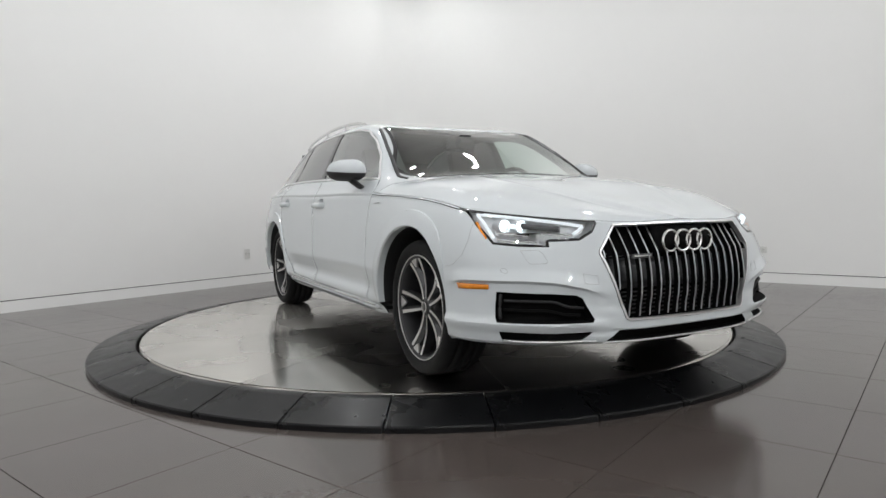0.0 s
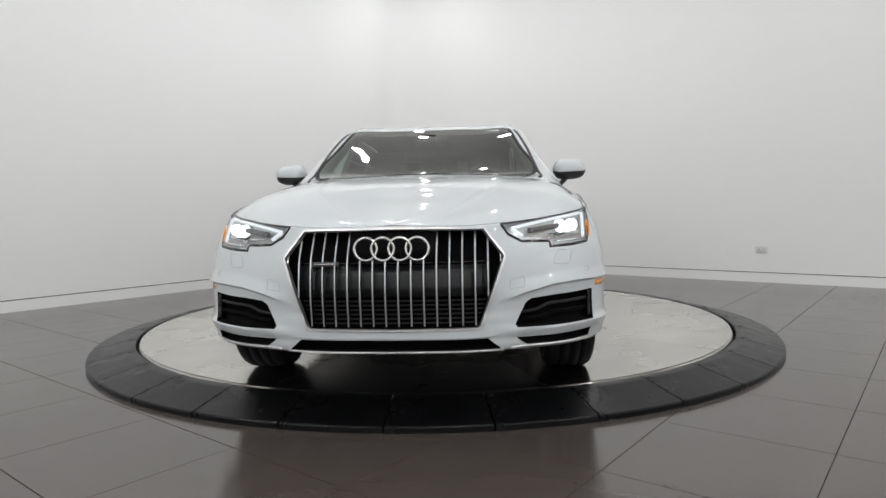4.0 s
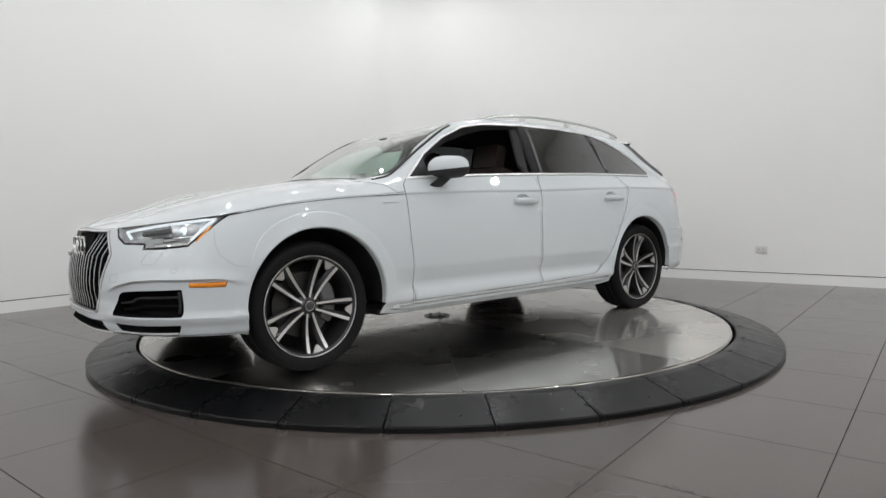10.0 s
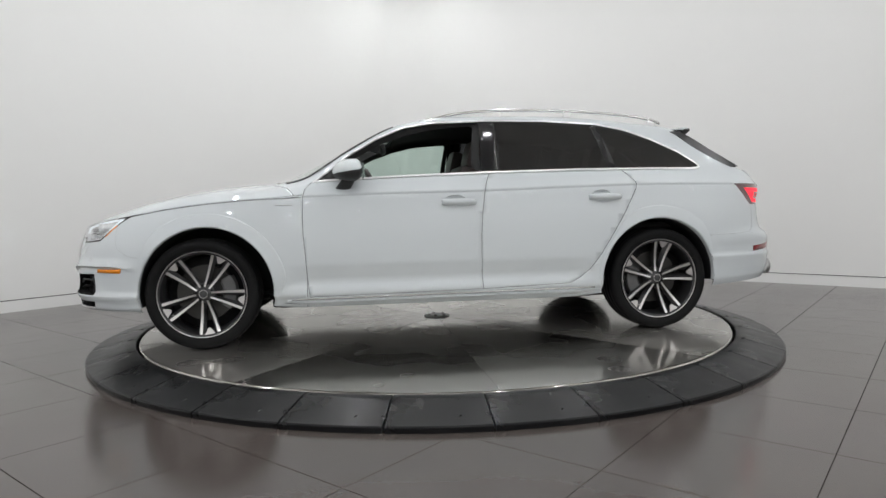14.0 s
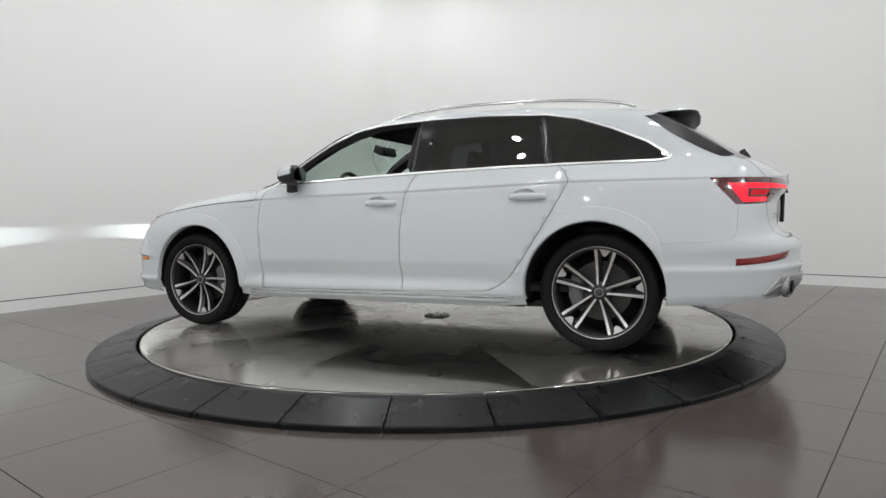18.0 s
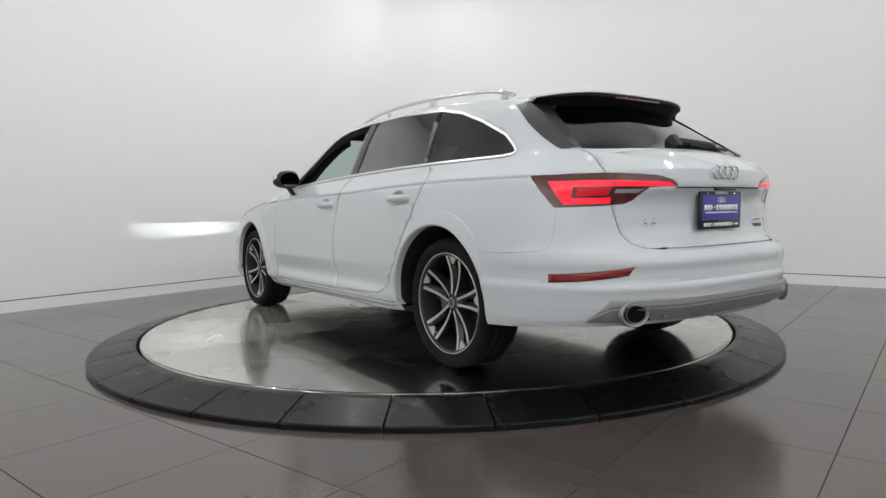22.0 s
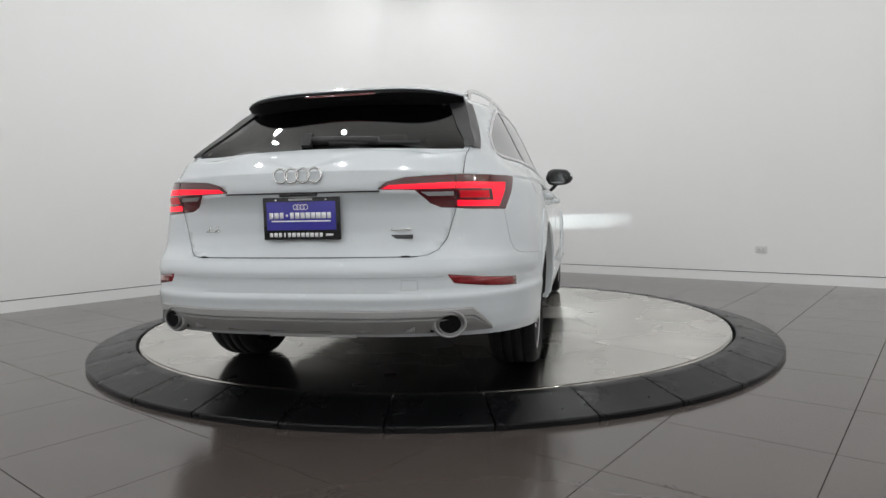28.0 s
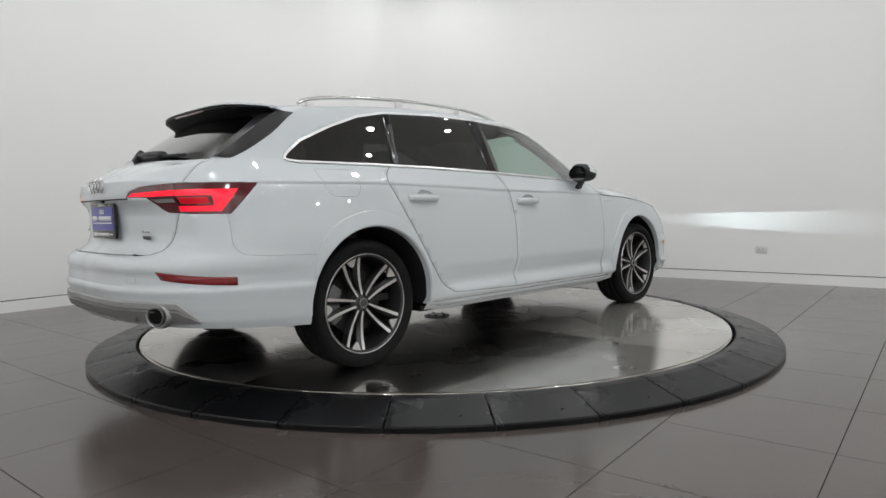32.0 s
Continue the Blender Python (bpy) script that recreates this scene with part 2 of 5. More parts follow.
def turntable_ring():
    base = tagged(new("turntable_ring"), "black rubber ramp ring of bolted segments around the turntable", "ring")
    base.location.z = FLOOR_Z
    step = 2 * math.pi / 33
    w = R_RING - R_DISC
    top = -FLOOR_Z
    prof = [(R_DISC + 0.012, 0.0), (R_DISC + 0.012, top - 0.004), (R_DISC + 0.018, top), (R_DISC + 0.24 * w, top), (R_DISC + 0.27 * w, top - 0.003),
            (R_RING - 0.006, 0.028), (R_RING, 0.022), (R_RING, 0.0)]
    mesh = bolt = None
    for i in range(33):
        if mesh is None:
            bm = bmesh.new()
            gap = 0.0019
            rings = lathe(bm, prof, 6, start=gap, turn=step - 2 * gap)
            for ring in (rings[0], rings[-1]):
                bm.faces.new(ring)
            bmesh.ops.recalc_face_normals(bm, faces=bm.faces)
            ob = part("segment", bm, RUBBER, base, angle=25)
            mesh = ob.data
        else:
            ob = new("segment", mesh)
            ob.parent = base
        ob.rotation_euler.z = -math.pi / 2 - step / 2 + i * step
        # bolt beside the joint
        if bolt is None:
            bm = bmesh.new()
            lathe(bm, [(0.0, 0.003), (0.009, 0.003), (0.0125, 0.001), (0.0125, -0.004)], 12, Matrix.Translation((R_DISC + 0.055, 0.026, top)))
            one = part("bolt", bm, BOLT_BLACK, base)
            bolt = one.data
        else:
            one = new("bolt", bolt)
            one.parent = base
        one.rotation_euler.z = ob.rotation_euler.z
    return base


DISC = turntable_disc()
RING = turntable_ring()


# ---- the car ----
CAR_SHIFT = Vector((0.0768, 0.0098, 0.0))
CAR = tagged(new("estate_car"), "white raised estate car with silver roof rails and alloy wheels", "car")

# control curves of the left half, nose to tail: the waist crease, the belt, the glass edge and the centre line
CREASE = [(2.225, 0, .735), (2.205, .30, .727), (2.155, .45, .733), (2.02, .63, .752), (1.83, .785, .778), (1.54, .822, .828), (1.25, .845, .858),
          (.98, .85, .874), (.80, .853, .884), (.55, .858, .892), (.3, .86, .898), (.05, .862, .90), (-.4, .864, .908), (-.9, .864, .923),
          (-1.35, .86, .932), (-1.72, .835, .931), (-1.97, .79, .93), (-2.2, .66, .935), (-2.33, .40, .945), (-2.375, 0, .95)]
BELT = [(2.225, 0, .735), (2.17, .24, .748), (2.08, .38, .775), (1.93, .56, .805), (1.72, .70, .85), (1.48, .735, .885), (1.2, .755, .915),
        (.93, .765, .935), (.77, .785, .965), (.55, .783, .985), (.3, .785, .995), (.05, .787, 1.003), (-.4, .788, 1.018), (-.9, .785, 1.027),
        (-1.35, .765, 1.03), (-1.70, .715, 1.035), (-1.94, .69, 1.035), (-2.1, .64, 1.03), (-2.26, .37, 1.0), (-2.375, 0, .95)]
EDGE = [(2.225, 0, .735), (2.15, .15, .757), (2.03, .24, .79), (1.86, .33, .84), (1.66, .42, .893), (1.42, .45, .937), (1.16, .46, .967),
        (.94, .68, .962), (.77, .745, .99), (.53, .655, 1.165), (.28, .60, 1.305), (.05, .585, 1.365), (-.4, .585, 1.385), (-.9, .58, 1.38),
        (-1.35, .56, 1.345), (-1.68, .54, 1.30), (-1.9, .592, 1.162), (-2.09, .63, 1.038), (-2.23, .35, 1.018), (-2.375, 0, .95)]
CENTRE = [(2.225, .735), (2.13, .765), (2.0, .805), (1.82, .85), (1.62, .905), (1.38, .945), (1.14, .975), (1.04, .992), (.9, 1.055), (.68, 1.155),
          (.40, 1.28), (.12, 1.37), (-.4, 1.405), (-.9, 1.40), (-1.35, 1.375), (-1.74, 1.335), (-1.98, 1.2), (-2.18, 1.06), (-2.25, 1.03), (-2.375, .95)]
# the bumper and door line at hub height
WIDE = [(2.285, 0), (2.265, .31), (2.205, .50), (2.11, .69), (1.93, .84), (1.62, .89), (1.3, .905), (.98, .90), (.8, .897), (.55, .897), (.3, .898),
        (.05, .90), (-.4, .903), (-.9, .907), (-1.35, .912), (-1.72, .90), (-2.0, .85), (-2.25, .72), (-2.41, .42), (-2.445, 0)]


def smooth_curve(points, fine):
    """Catmull-Rom through the points, fine steps in each span."""
    p = [Vector((*q, 0)[:3]) if len(q) == 2 else Vector(q) for q in points]
    p = [2 * p[0] - p[1]] + p + [2 * p[-1] - p[-2]]
    out = []
    for i in range(1, len(p) - 2):
        a, b, c, d = p[i - 1:i + 3]
        # tangents by chord length, so that long spans don't bulge
        lb, lc, la = (c - b).length, (d - c).length, (b - a).length
        tb = (c - b) * (la / (la + lb)) + (b - a) * (lb / (la + lb)) * (lb / la)
        tc = (c - b) * (lc / (lc + lb)) + (d - c) * (lb / (lc + lb)) * (lb / lc)
        for k in range(fine):
            t = k / fine
            out.append((2 * t**3 - 3 * t**2 + 1) * b + (t**3 - 2 * t**2 + t) * tb + (3 * t**2 - 2 * t**3) * c + (t**3 - t**2) * tc)
    out.append(p[-2])
    return out


def lerp_table(x, table):
    xs, ys = zip(*table)
    return float(np.interp(x, xs, ys))


FINE = 9
C0, C1, C2 = (smooth_curve(c, FINE) for c in (CREASE, BELT, EDGE))
C4 = [Vector((p.x, 0, p.y)) for p in smooth_curve(CENTRE, FINE)]
W0 = smooth_curve(WIDE, FINE)


def section(a, b, c, e, rows=(7, 16, 18)):
    """From the crease over belt and glass edge to the centre line."""
    mid = (c + e) / 2 + Vector((0, 0, 0.22 * (e.z - c.z) + 0.004))
    mid.x = c.x + (e.x - c.x) * 0.72
    p = [a, b, c, mid, e]
    flip = Vector((mid.x, -mid.y, mid.z))
    p = [2 * a - b + Vector((0, 0.02, 0))] + p + [flip]
    out = []
    spans = (rows[0], rows[1], rows[2] // 2, rows[2] // 2)
    for i, n in zip(range(1, 5), spans):
        q, r, s, t_ = p[i - 1:i + 3]
        l0, l1, l2 = (max((v).length, 1e-6) for v in (r - q, s - r, t_ - s))
        ta = ((s - r) * (l0 / (l0 + l1)) + (r - q) * (l1 / (l0 + l1)) * (l1 / l0)) * 0.85
        tb = ((s - r) * (l2 / (l2 + l1)) + (t_ - s) * (l1 / (l2 + l1)) * (l1 / l2)) * 0.85
        for k in range(n):
            t = k / n
            out.append((2 * t**3 - 3 * t**2 + 1) * r + (t**3 - 2 * t**2 + t) * ta + (3 * t**2 - 2 * t**3) * s + (t**3 - t**2) * tb)
    out.append(e)
    return out


def bottom(x):
    return lerp_table(-x, [(-2.3, .245), (-2.1, .247), (-1.95, .247), (-1.80, .243), (-1.70, .225), (-1.02, .243), (-.85, .225), (.85, .228), (1.02, .245), (1.7, .268), (1.9, .28), (2.2, .298), (2.5, .31)])


def lower(i, rows=50):
    """Below the crease, down to the sill or the bumper's lower edge."""
    top, wide = C0[i], W0[i]
    n = (W0[min(i + 1, len(W0) - 1)] - W0[max(i - 1, 0)]).normalized()
    n = Vector((n.y, -n.x, 0))
    if n.dot(Vector((wide.x * 0.02, wide.y, 0))) < 0:
        n = -n
    if i == 0:
        n = Vector((1, 0, 0))
    if i == len(W0) - 1:
        n = Vector((-1, 0, 0))
    front, rear = max(n.x, 0) ** 2, max(-n.x, 0) ** 2
    side = 1 - front - rear
    low = bottom(wide.x)
    aside = min(1.0, max(0.0, (wide.y - 0.40) / 0.10))
    out = []
    # one row of the grid runs along the shelf over the side inlets
    ahead = lerp_table(wide.x, [(1.75, 0), (1.88, 1)])
    shelf = 0.48 + ahead * (lerp_table(wide.y, [(.30, .43), (.41, .440), (.507, .475), (.61, .499), (.71, .507), (.86, .506)]) - 0.48)
    under = 21
    heights = [low + (shelf - low) * k / under for k in range(under)] + [shelf]
    heights += [shelf + (top.z - shelf) * (k / (rows - under - 4) * 0.955) for k in range(1, rows - under - 3)] + [shelf + (top.z - shelf) * q for q in (.975, .992, 1.0)]
    for k, z in enumerate(heights):
        f = 1.0 if k == len(heights) - 1 else (z - low) / (top.z - low)
        if z >= 0.48:
            t = (z - 0.48) / (top.z - 0.48)
            gf = t ** 1.6
            gs = t ** 2.6
            gr = lerp_table(z, [(.48, 0), (.57, .05), (.60, .25), (.613, .45), (.625, 1.0), (.66, 1.4), (.70, 1.55), (.80, 1.5), (.84, 1.3), (.862, .98), (.88, .92), (.95, 1.0)])
            g = gf * front + gs * side + gr * rear
            if f == 1:
                g = 1
            x, y = wide.x + (top.x - wide.x) * g, wide.y + (top.y - wide.y) * g
            # the groove under the waist crease, and the fold over the side inlets
            if f < 1 and z > top.z - .017 and -1.98 < wide.x < 1.0:
                y -= 0.0055 * side if z > top.z - .0085 else 0.002 * side
            fold = lerp_table(z, [(.48, -.004), (.532, -.003), (.543, -.003), (.549, .003), (.59, .004), (.612, 0)]) * (rear + .5 * side if wide.x < -1.8 else 0.0)
            x, y = x + n.x * fold, y + n.y * fold
        else:
            of = lerp_table(z, [(.24, -.05), (.252, -.014), (.275, -.004), (.30, -.006), (.318, .012), (.334, .017), (.352, .004), (.40, -.004), (.46, .0), (.48, 0)])
            os_ = lerp_table(z, [(.21, -.075), (.25, -.055), (.285, -.036), (.298, -.014), (.318, -.010), (.336, -.013), (.368, -.030), (.395, -.030), (.44, -.013), (.48, 0)])
            # the doors' scoop runs out towards the wheel arches
            plain = lerp_table(z, [(.21, -.075), (.25, -.055), (.285, -.033), (.298, -.013), (.318, -.009), (.48, 0)])
            os_ = plain + (os_ - plain) * min(1.0, max(0.0, (.96 - wide.x) / .22)) * min(1.0, max(0.0, (wide.x + 1.0) / .22))
            if wide.x > 1.7:
                os_ = lerp_table(z, [(.235, -.035), (.255, -.012), (.29, -.004), (.318, .010), (.334, .012), (.352, .0), (.48, 0)])
            if wide.x < -1.7:
                os_ = lerp_table(z, [(.26, -.030), (.29, -.012), (.32, -.004), (.40, .0), (.45, .005), (.466, .005), (.48, -.003)])
            orr = lerp_table(z, [(.29, -.07), (.33, -.03), (.38, -.010), (.43, -.003), (.455, .004), (.466, .004), (.48, -.004)])
            of = of if of < 0 else of * aside
            o = of * front + os_ * side + orr * rear
            x, y = wide.x + n.x * o, max(wide.y + n.y * o, 0)
        # the shelf over the front bumper's side inlets, which falls towards the grille
        fold = .017 * lerp_table(z - shelf, [(-.013, 0), (0, 1), (.045, 0)]) * ahead * min(1.0, max(0.0, (wide.y - .40) / .12))
        x, y = x + n.x * fold, y + n.y * fold
        out.append(Vector((x, 0.0 if i in (0, len(W0) - 1) else y, z)))
    return out


def master():
    """The left half of the body's skin as one dense grid."""
    bm = bmesh.new()
    row = bm.faces.layers.int.new("row")
    cols = []
    for i in range(len(C0)):
        pts = lower(i) + section(C0[i], C1[i], C2[i], C4[i])[1:]
        cols.append([bm.verts.new(p) for p in pts])
    for a, b in zip(cols, cols[1:]):
        for j in range(len(a) - 1):
            bm.faces.new((a[j], a[j + 1], b[j + 1], b[j]))[row] = j
    bmesh.ops.remove_doubles(bm, verts=bm.verts, dist=0.0004)
    bmesh.ops.dissolve_degenerate(bm, edges=bm.edges, dist=1e-5)
    return bm


# ---- cutting the skin into panels ----
from mathutils.bvhtree import BVHTree

SKIN = master()
ROWS_LOW, ROWS_BELT, ROWS_GLASS = 50, 57, 73     # first grid rows above the crease, the belt and the glass edge
bmesh.ops.recalc_face_normals(SKIN, faces=SKIN.faces)
if max(SKIN.faces, key=lambda f: f.calc_center_median().z).normal.z < 0:
    bmesh.ops.reverse_faces(SKIN, faces=SKIN.faces)
# the hood's two long creases
row_layer = SKIN.faces.layers.int["row"]
crease_verts = {v for f in SKIN.faces if f[row_layer] == ROWS_GLASS for v in f.verts} & {v for f in SKIN.faces if f[row_layer] == ROWS_GLASS - 1 for v in f.verts}
for v in crease_verts:
    if 1.05 < v.co.x < 2.1:
        v.co.z += .004 * math.sin(math.pi * (v.co.x - 1.05) / 1.05) ** .6
BODY_TREE = BVHTree.FromBMesh(SKIN)


def side_y(x, z):
    hit = BODY_TREE.ray_cast(Vector((x, 3, z)), Vector((0, -1, 0)))[0]
    return hit.y if hit else 0.85


def front_x(y, z):
    hit = BODY_TREE.ray_cast(Vector((4, abs(y), z)), Vector((-1, 0, 0)))[0]
    return hit.x if hit else 2.2


def rear_x(y, z):
    hit = BODY_TREE.ray_cast(Vector((-4, abs(y), z)), Vector((1, 0, 0)))[0]
    return hit.x if hit else -2.3


def top_z(x, y):
    hit = BODY_TREE.ray_cast(Vector((x, abs(y), 3)), Vector((0, 0, -1)))[0]
    return hit.z if hit else 1.3


def inside(p, poly):
    odd, (x, y) = False, p
    for (x0, y0), (x1, y1) in zip(poly, poly[1:] + poly[:1]):
        if (y0 > y) != (y1 > y) and x < (x1 - x0) * (y - y0) / (y1 - y0) + x0:
            odd = not odd
    return odd


def crosses(a, b, lo, hi):
    """Whether the segment a-b touches the box lo-hi."""
    t0, t1 = 0.0, 1.0
    for k in (0, 1):
        d = b[k] - a[k]
        if abs(d) < 1e-9:
            if a[k] < lo[k] or a[k] > hi[k]:
                return False
            continue
        s, e = (lo[k] - a[k]) / d, (hi[k] - a[k]) / d
        if s > e:
            s, e = e, s
        t0, t1 = max(t0, s), min(t1, e)
        if t0 > t1:
            return False
    return True


CUT_ALREADY = set()             # edges that two panels share are cut once


def cut(bm, poly, axes, keep, closed=True):
    """Cut edges into the skin along a polygon seen along the third axis."""
    i, j = axes
    third = 3 - i - j
    ends = list(zip(poly, poly[1:] + poly[:1])) if closed else list(zip(poly, poly[1:]))
    for a, b in ends:
        if bm is SKIN:
            key = (axes, frozenset((a, b)))
            if key in CUT_ALREADY:
                continue
            CUT_ALREADY.add(key)
        found = []
        lo2 = (min(a[0], b[0]) - 1e-4, min(a[1], b[1]) - 1e-4)
        hi2 = (max(a[0], b[0]) + 1e-4, max(a[1], b[1]) + 1e-4)
        for f in bm.faces:
            c = f.verts[0].co
            if not (lo2[0] - .2 < c[i] < hi2[0] + .2 and lo2[1] - .2 < c[j] < hi2[1] + .2):
                continue
            if not keep(f):
                continue
            xs, ys = [v.co[i] for v in f.verts], [v.co[j] for v in f.verts]
            if crosses(a, b, (min(xs), min(ys)), (max(xs), max(ys))):
                found.append(f)
        if not found:
            continue
        co, no = Vector((0, 0, 0)), Vector((0, 0, 0))
        co[i], co[j] = a
        no[i], no[j] = b[1] - a[1], a[0] - b[0]
        if no.length < 1e-9:
            continue
        geom = set(found)
        for f in found:
            geom.update(f.edges)
            geom.update(f.verts)
        bmesh.ops.bisect_plane(bm, geom=list(geom), dist=1e-5, plane_co=co, plane_no=no.normalized())


def circle(cx, cz, r, n=40):
    return [(cx + r * math.cos(2 * math.pi * k / n), cz + r * math.sin(2 * math.pi * k / n)) for k in range(n)]


ROW = SKIN.faces.layers.int["row"]
XZ, YZ, XY = (0, 2), (1, 2), (0, 1)
low_side = lambda f: f[ROW] < ROWS_LOW and abs(f.normal.y) > 0.25
side_only = lambda f: f[ROW] < ROWS_GLASS and f.calc_center_median().x < 1.2
nose = lambda f: f[ROW] < ROWS_LOW and f.calc_center_median().x > 1.6
tail = lambda f: f[ROW] < ROWS_LOW and f.calc_center_median().x < -1.85
tail_all = lambda f: f.calc_center_median().x < -1.9 or (f[ROW] >= ROWS_GLASS - 3 and f.calc_center_median().x < -1.7)
above = lambda f: f[ROW] >= ROWS_LOW
glass_top = lambda f: f[ROW] >= ROWS_GLASS + 1

LAMP_EDGE, GLOW_EDGE = [(-1.955, .937), (-2.098, .779)], [(-2.02, .937), (-2.135, .779)]


def behind(f, edge):
    """Whether a face lies behind a slanting line on the car's side."""
    c = f.calc_center_median()
    (x0, z0), (x1, z1) = edge
    return c.x < x0 + (x1 - x0) * (c.z - z0) / (z1 - z0)


ARCH_F, ARCH_R, ARCH = (1.375, .339), (-1.385, .339), .38
BELT_LINE = [(.765, .970), (.213, .995), (-.312, 1.012), (-.848, 1.024), (-1.30, 1.028), (-1.70, 1.031), (-1.748, 1.035)]
DLO_TOP = [(-1.768, 1.045), (-1.768, 1.060), (-1.745, 1.082), (-1.65, 1.150), (-1.457, 1.238), (-1.267, 1.305), (-1.079, 1.342), (-.706, 1.362), (-.338, 1.364), (.025, 1.349),
           (.205, 1.319), (.385, 1.242), (.566, 1.131)]
DLO = BELT_LINE + DLO_TOP
GRIPS = [(-.085, .852), (-1.012, .870)]


def oval(cx, cz, rx, rz, n=28):
    return [(cx + rx * math.cos(2 * math.pi * k / n), cz + rz * math.sin(2 * math.pi * k / n)) for k in range(n)]


REGIONS = [
    ("grip_front", oval(*GRIPS[0], .058, .027), XZ, low_side), ("grip_rear", oval(*GRIPS[1], .058, .027), XZ, low_side),
    ("arch", circle(*ARCH_F, ARCH), XZ, low_side), ("arch", circle(*ARCH_R, ARCH), XZ, low_side),
    ("glass_side", DLO, XZ, side_only),
    ("grille", [(-.01, .726), (.350, .723), (.428, .621), (.432, .608), (.343, .362), (.336, .346), (.322, .3375), (-.01, .334)], YZ, nose),
    ("headlamp", [(.415, .726), (.44, .690), (.495, .660), (.605, .657), (.607, .636), (.70, .639), (.778, .648), (.800, .72), (.80, .80), (.40, .80)], YZ, nose),
    ("fog", [(.787, .460), (.62, .453), (.530, .445), (.508, .432), (.466, .350), (.475, .339), (.60, .338), (.792, .340)], YZ, nose),
    ("slit", [(.781, .301), (.613, .296), (.47, .297), (.511, .267), (.716, .266), (.769, .268)], YZ, nose),
    ("chin", [(-.01, .300), (.36, .300), (.409, .258), (-.01, .257)], YZ, nose),
    ("marker", [(1.985, .489), (1.985, .470), (1.845, .466), (1.838, .489)], XZ, low_side),
    ("tail_glow", [(.84, .902), (.60, .899), (.36, .889), (.332, .875), (.47, .873), (.60, .874), (.728, .874), (.734, .828), (.60, .829), (.60, .806), (.84, .802)], YZ,
     lambda f: tail(f) and behind(f, GLOW_EDGE)),
    ("tail_fill", [(.718, .866), (.616, .866), (.616, .838), (.722, .837)], YZ, tail),
    ("tail_clear", [(.595, .862), (.595, .846), (.50, .846), (.475, .862)], YZ, tail),
    ("taillamp", [(.96, .9285), (.62, .9285), (.42, .918), (.35, .900), (.318, .874), (.455, .870), (.505, .818), (.54, .803), (.65, .795), (.96, .788)], YZ,
     lambda f: tail(f) and behind(f, LAMP_EDGE)),
    ("reflector", [(.815, .517), (.583, .547), (.606, .513), (.815, .483)], YZ, tail),
    ("glass_rear", [(-.01, 1.318), (.44, 1.312), (.54, 1.300), (.75, 1.29), (.75, 1.036), (.58, 1.044), (-.01, 1.052)], YZ,
     lambda f: f[ROW] >= ROWS_GLASS and f.calc_center_median().x < -1.66),
    ("tailgate", [(-1.715, -.01), (-1.715, .75), (-3, .75), (-3, -.01)], XY, lambda f: f[ROW] >= ROWS_GLASS),
    ("tailgate", [(-.01, .613), (.44, .613), (.50, .620), (.535, .637), (.565, .68), (.60, .80), (.628, .92), (.628, 1.047), (-.01, 1.047)], YZ,
     lambda f: f[ROW] < ROWS_GLASS and f.calc_center_median().x < -1.95),
    ("rear_bumper", [(-1.70, .598), (-2.1, .604), (-2.28, .6128), (-2.6, .6128), (-2.6, .1), (-1.70, .1)], XZ, lambda f: f[ROW] < ROWS_LOW),
    ("windshield", [(1.05, -.01), (1.04, .25), (1.005, .50), (.968, .648), (.930, .692), (.85, .703), (.53, .639), (.32, .590), (.255, .572), (.228, .50), (.236, .3), (.24, -.01)], XY, glass_top),
    ("hood", [(2.5, -.01), (1.10, -.01), (1.09, .25), (1.05, .48), (.99, .66), (.90, .80), (.82, .95), (2.5, .95)], XY, above),
    ("front_door", [(.795, .291), (.806, .40), (.814, .544), (.823, .66), (.825, .76), (.822, .884), (.81, .93), (.79, .955)] + BELT_LINE[:2]
     + [(-.312, 1.012), (-.285, .95), (-.265, .88), (-.248, .759), (-.239, .64), (-.237, .518), (-.241, .40), (-.247, .306)], XZ, side_only),
    ("rear_door", [(-.247, .306), (-.241, .40), (-.237, .518), (-.239, .64), (-.248, .759), (-.265, .88), (-.285, .95), (-.312, 1.012), (-.848, 1.024), (-1.18, 1.027),
                   (-1.225, .985), (-1.25, .945), (-1.246, .915), (-1.16, .759), (-1.07, .615), (-.998, .50), (-.93, .41), (-.872, .362), (-.82, .333), (-.78, .322)], XZ, side_only),
    ("fender", [(.82, .1), (.806, .40), (.814, .544), (.823, .66), (.825, .76), (.822, .884), (.80, .93), (1.9, .93), (1.86, .76), (1.875, .66), (1.86, .60), (1.80, .553), (1.6, .545), (1.375, .3), (1.2, .2), (1.0, .1)], XZ,
     lambda f: f[ROW] < ROWS_LOW and f.calc_center_median().x > .7),
    ("front_bumper", [(1.55, .1), (1.55, .9), (2.6, .9), (2.6, .1)], XZ, lambda f: f[ROW] < ROWS_LOW),
]
for edge in (LAMP_EDGE, GLOW_EDGE):
    cut(SKIN, edge, XZ, lambda f: f[ROW] < ROWS_LOW and f.calc_center_median().x < -1.9 and f.calc_center_median().y > .55, closed=False)
for _, poly, axes, keep in REGIONS:
    cut(SKIN, poly, axes, keep)
SKIN.normal_update()


def region_of(f):
    c = f.calc_center_median()
    for name, poly, axes, keep in REGIONS:
        if inside((c[axes[0]], c[axes[1]]), poly) and keep(f):
            return name
    return "body"


PANELS = {}
for face in SKIN.faces:
    PANELS.setdefault(region_of(face), []).append(face)


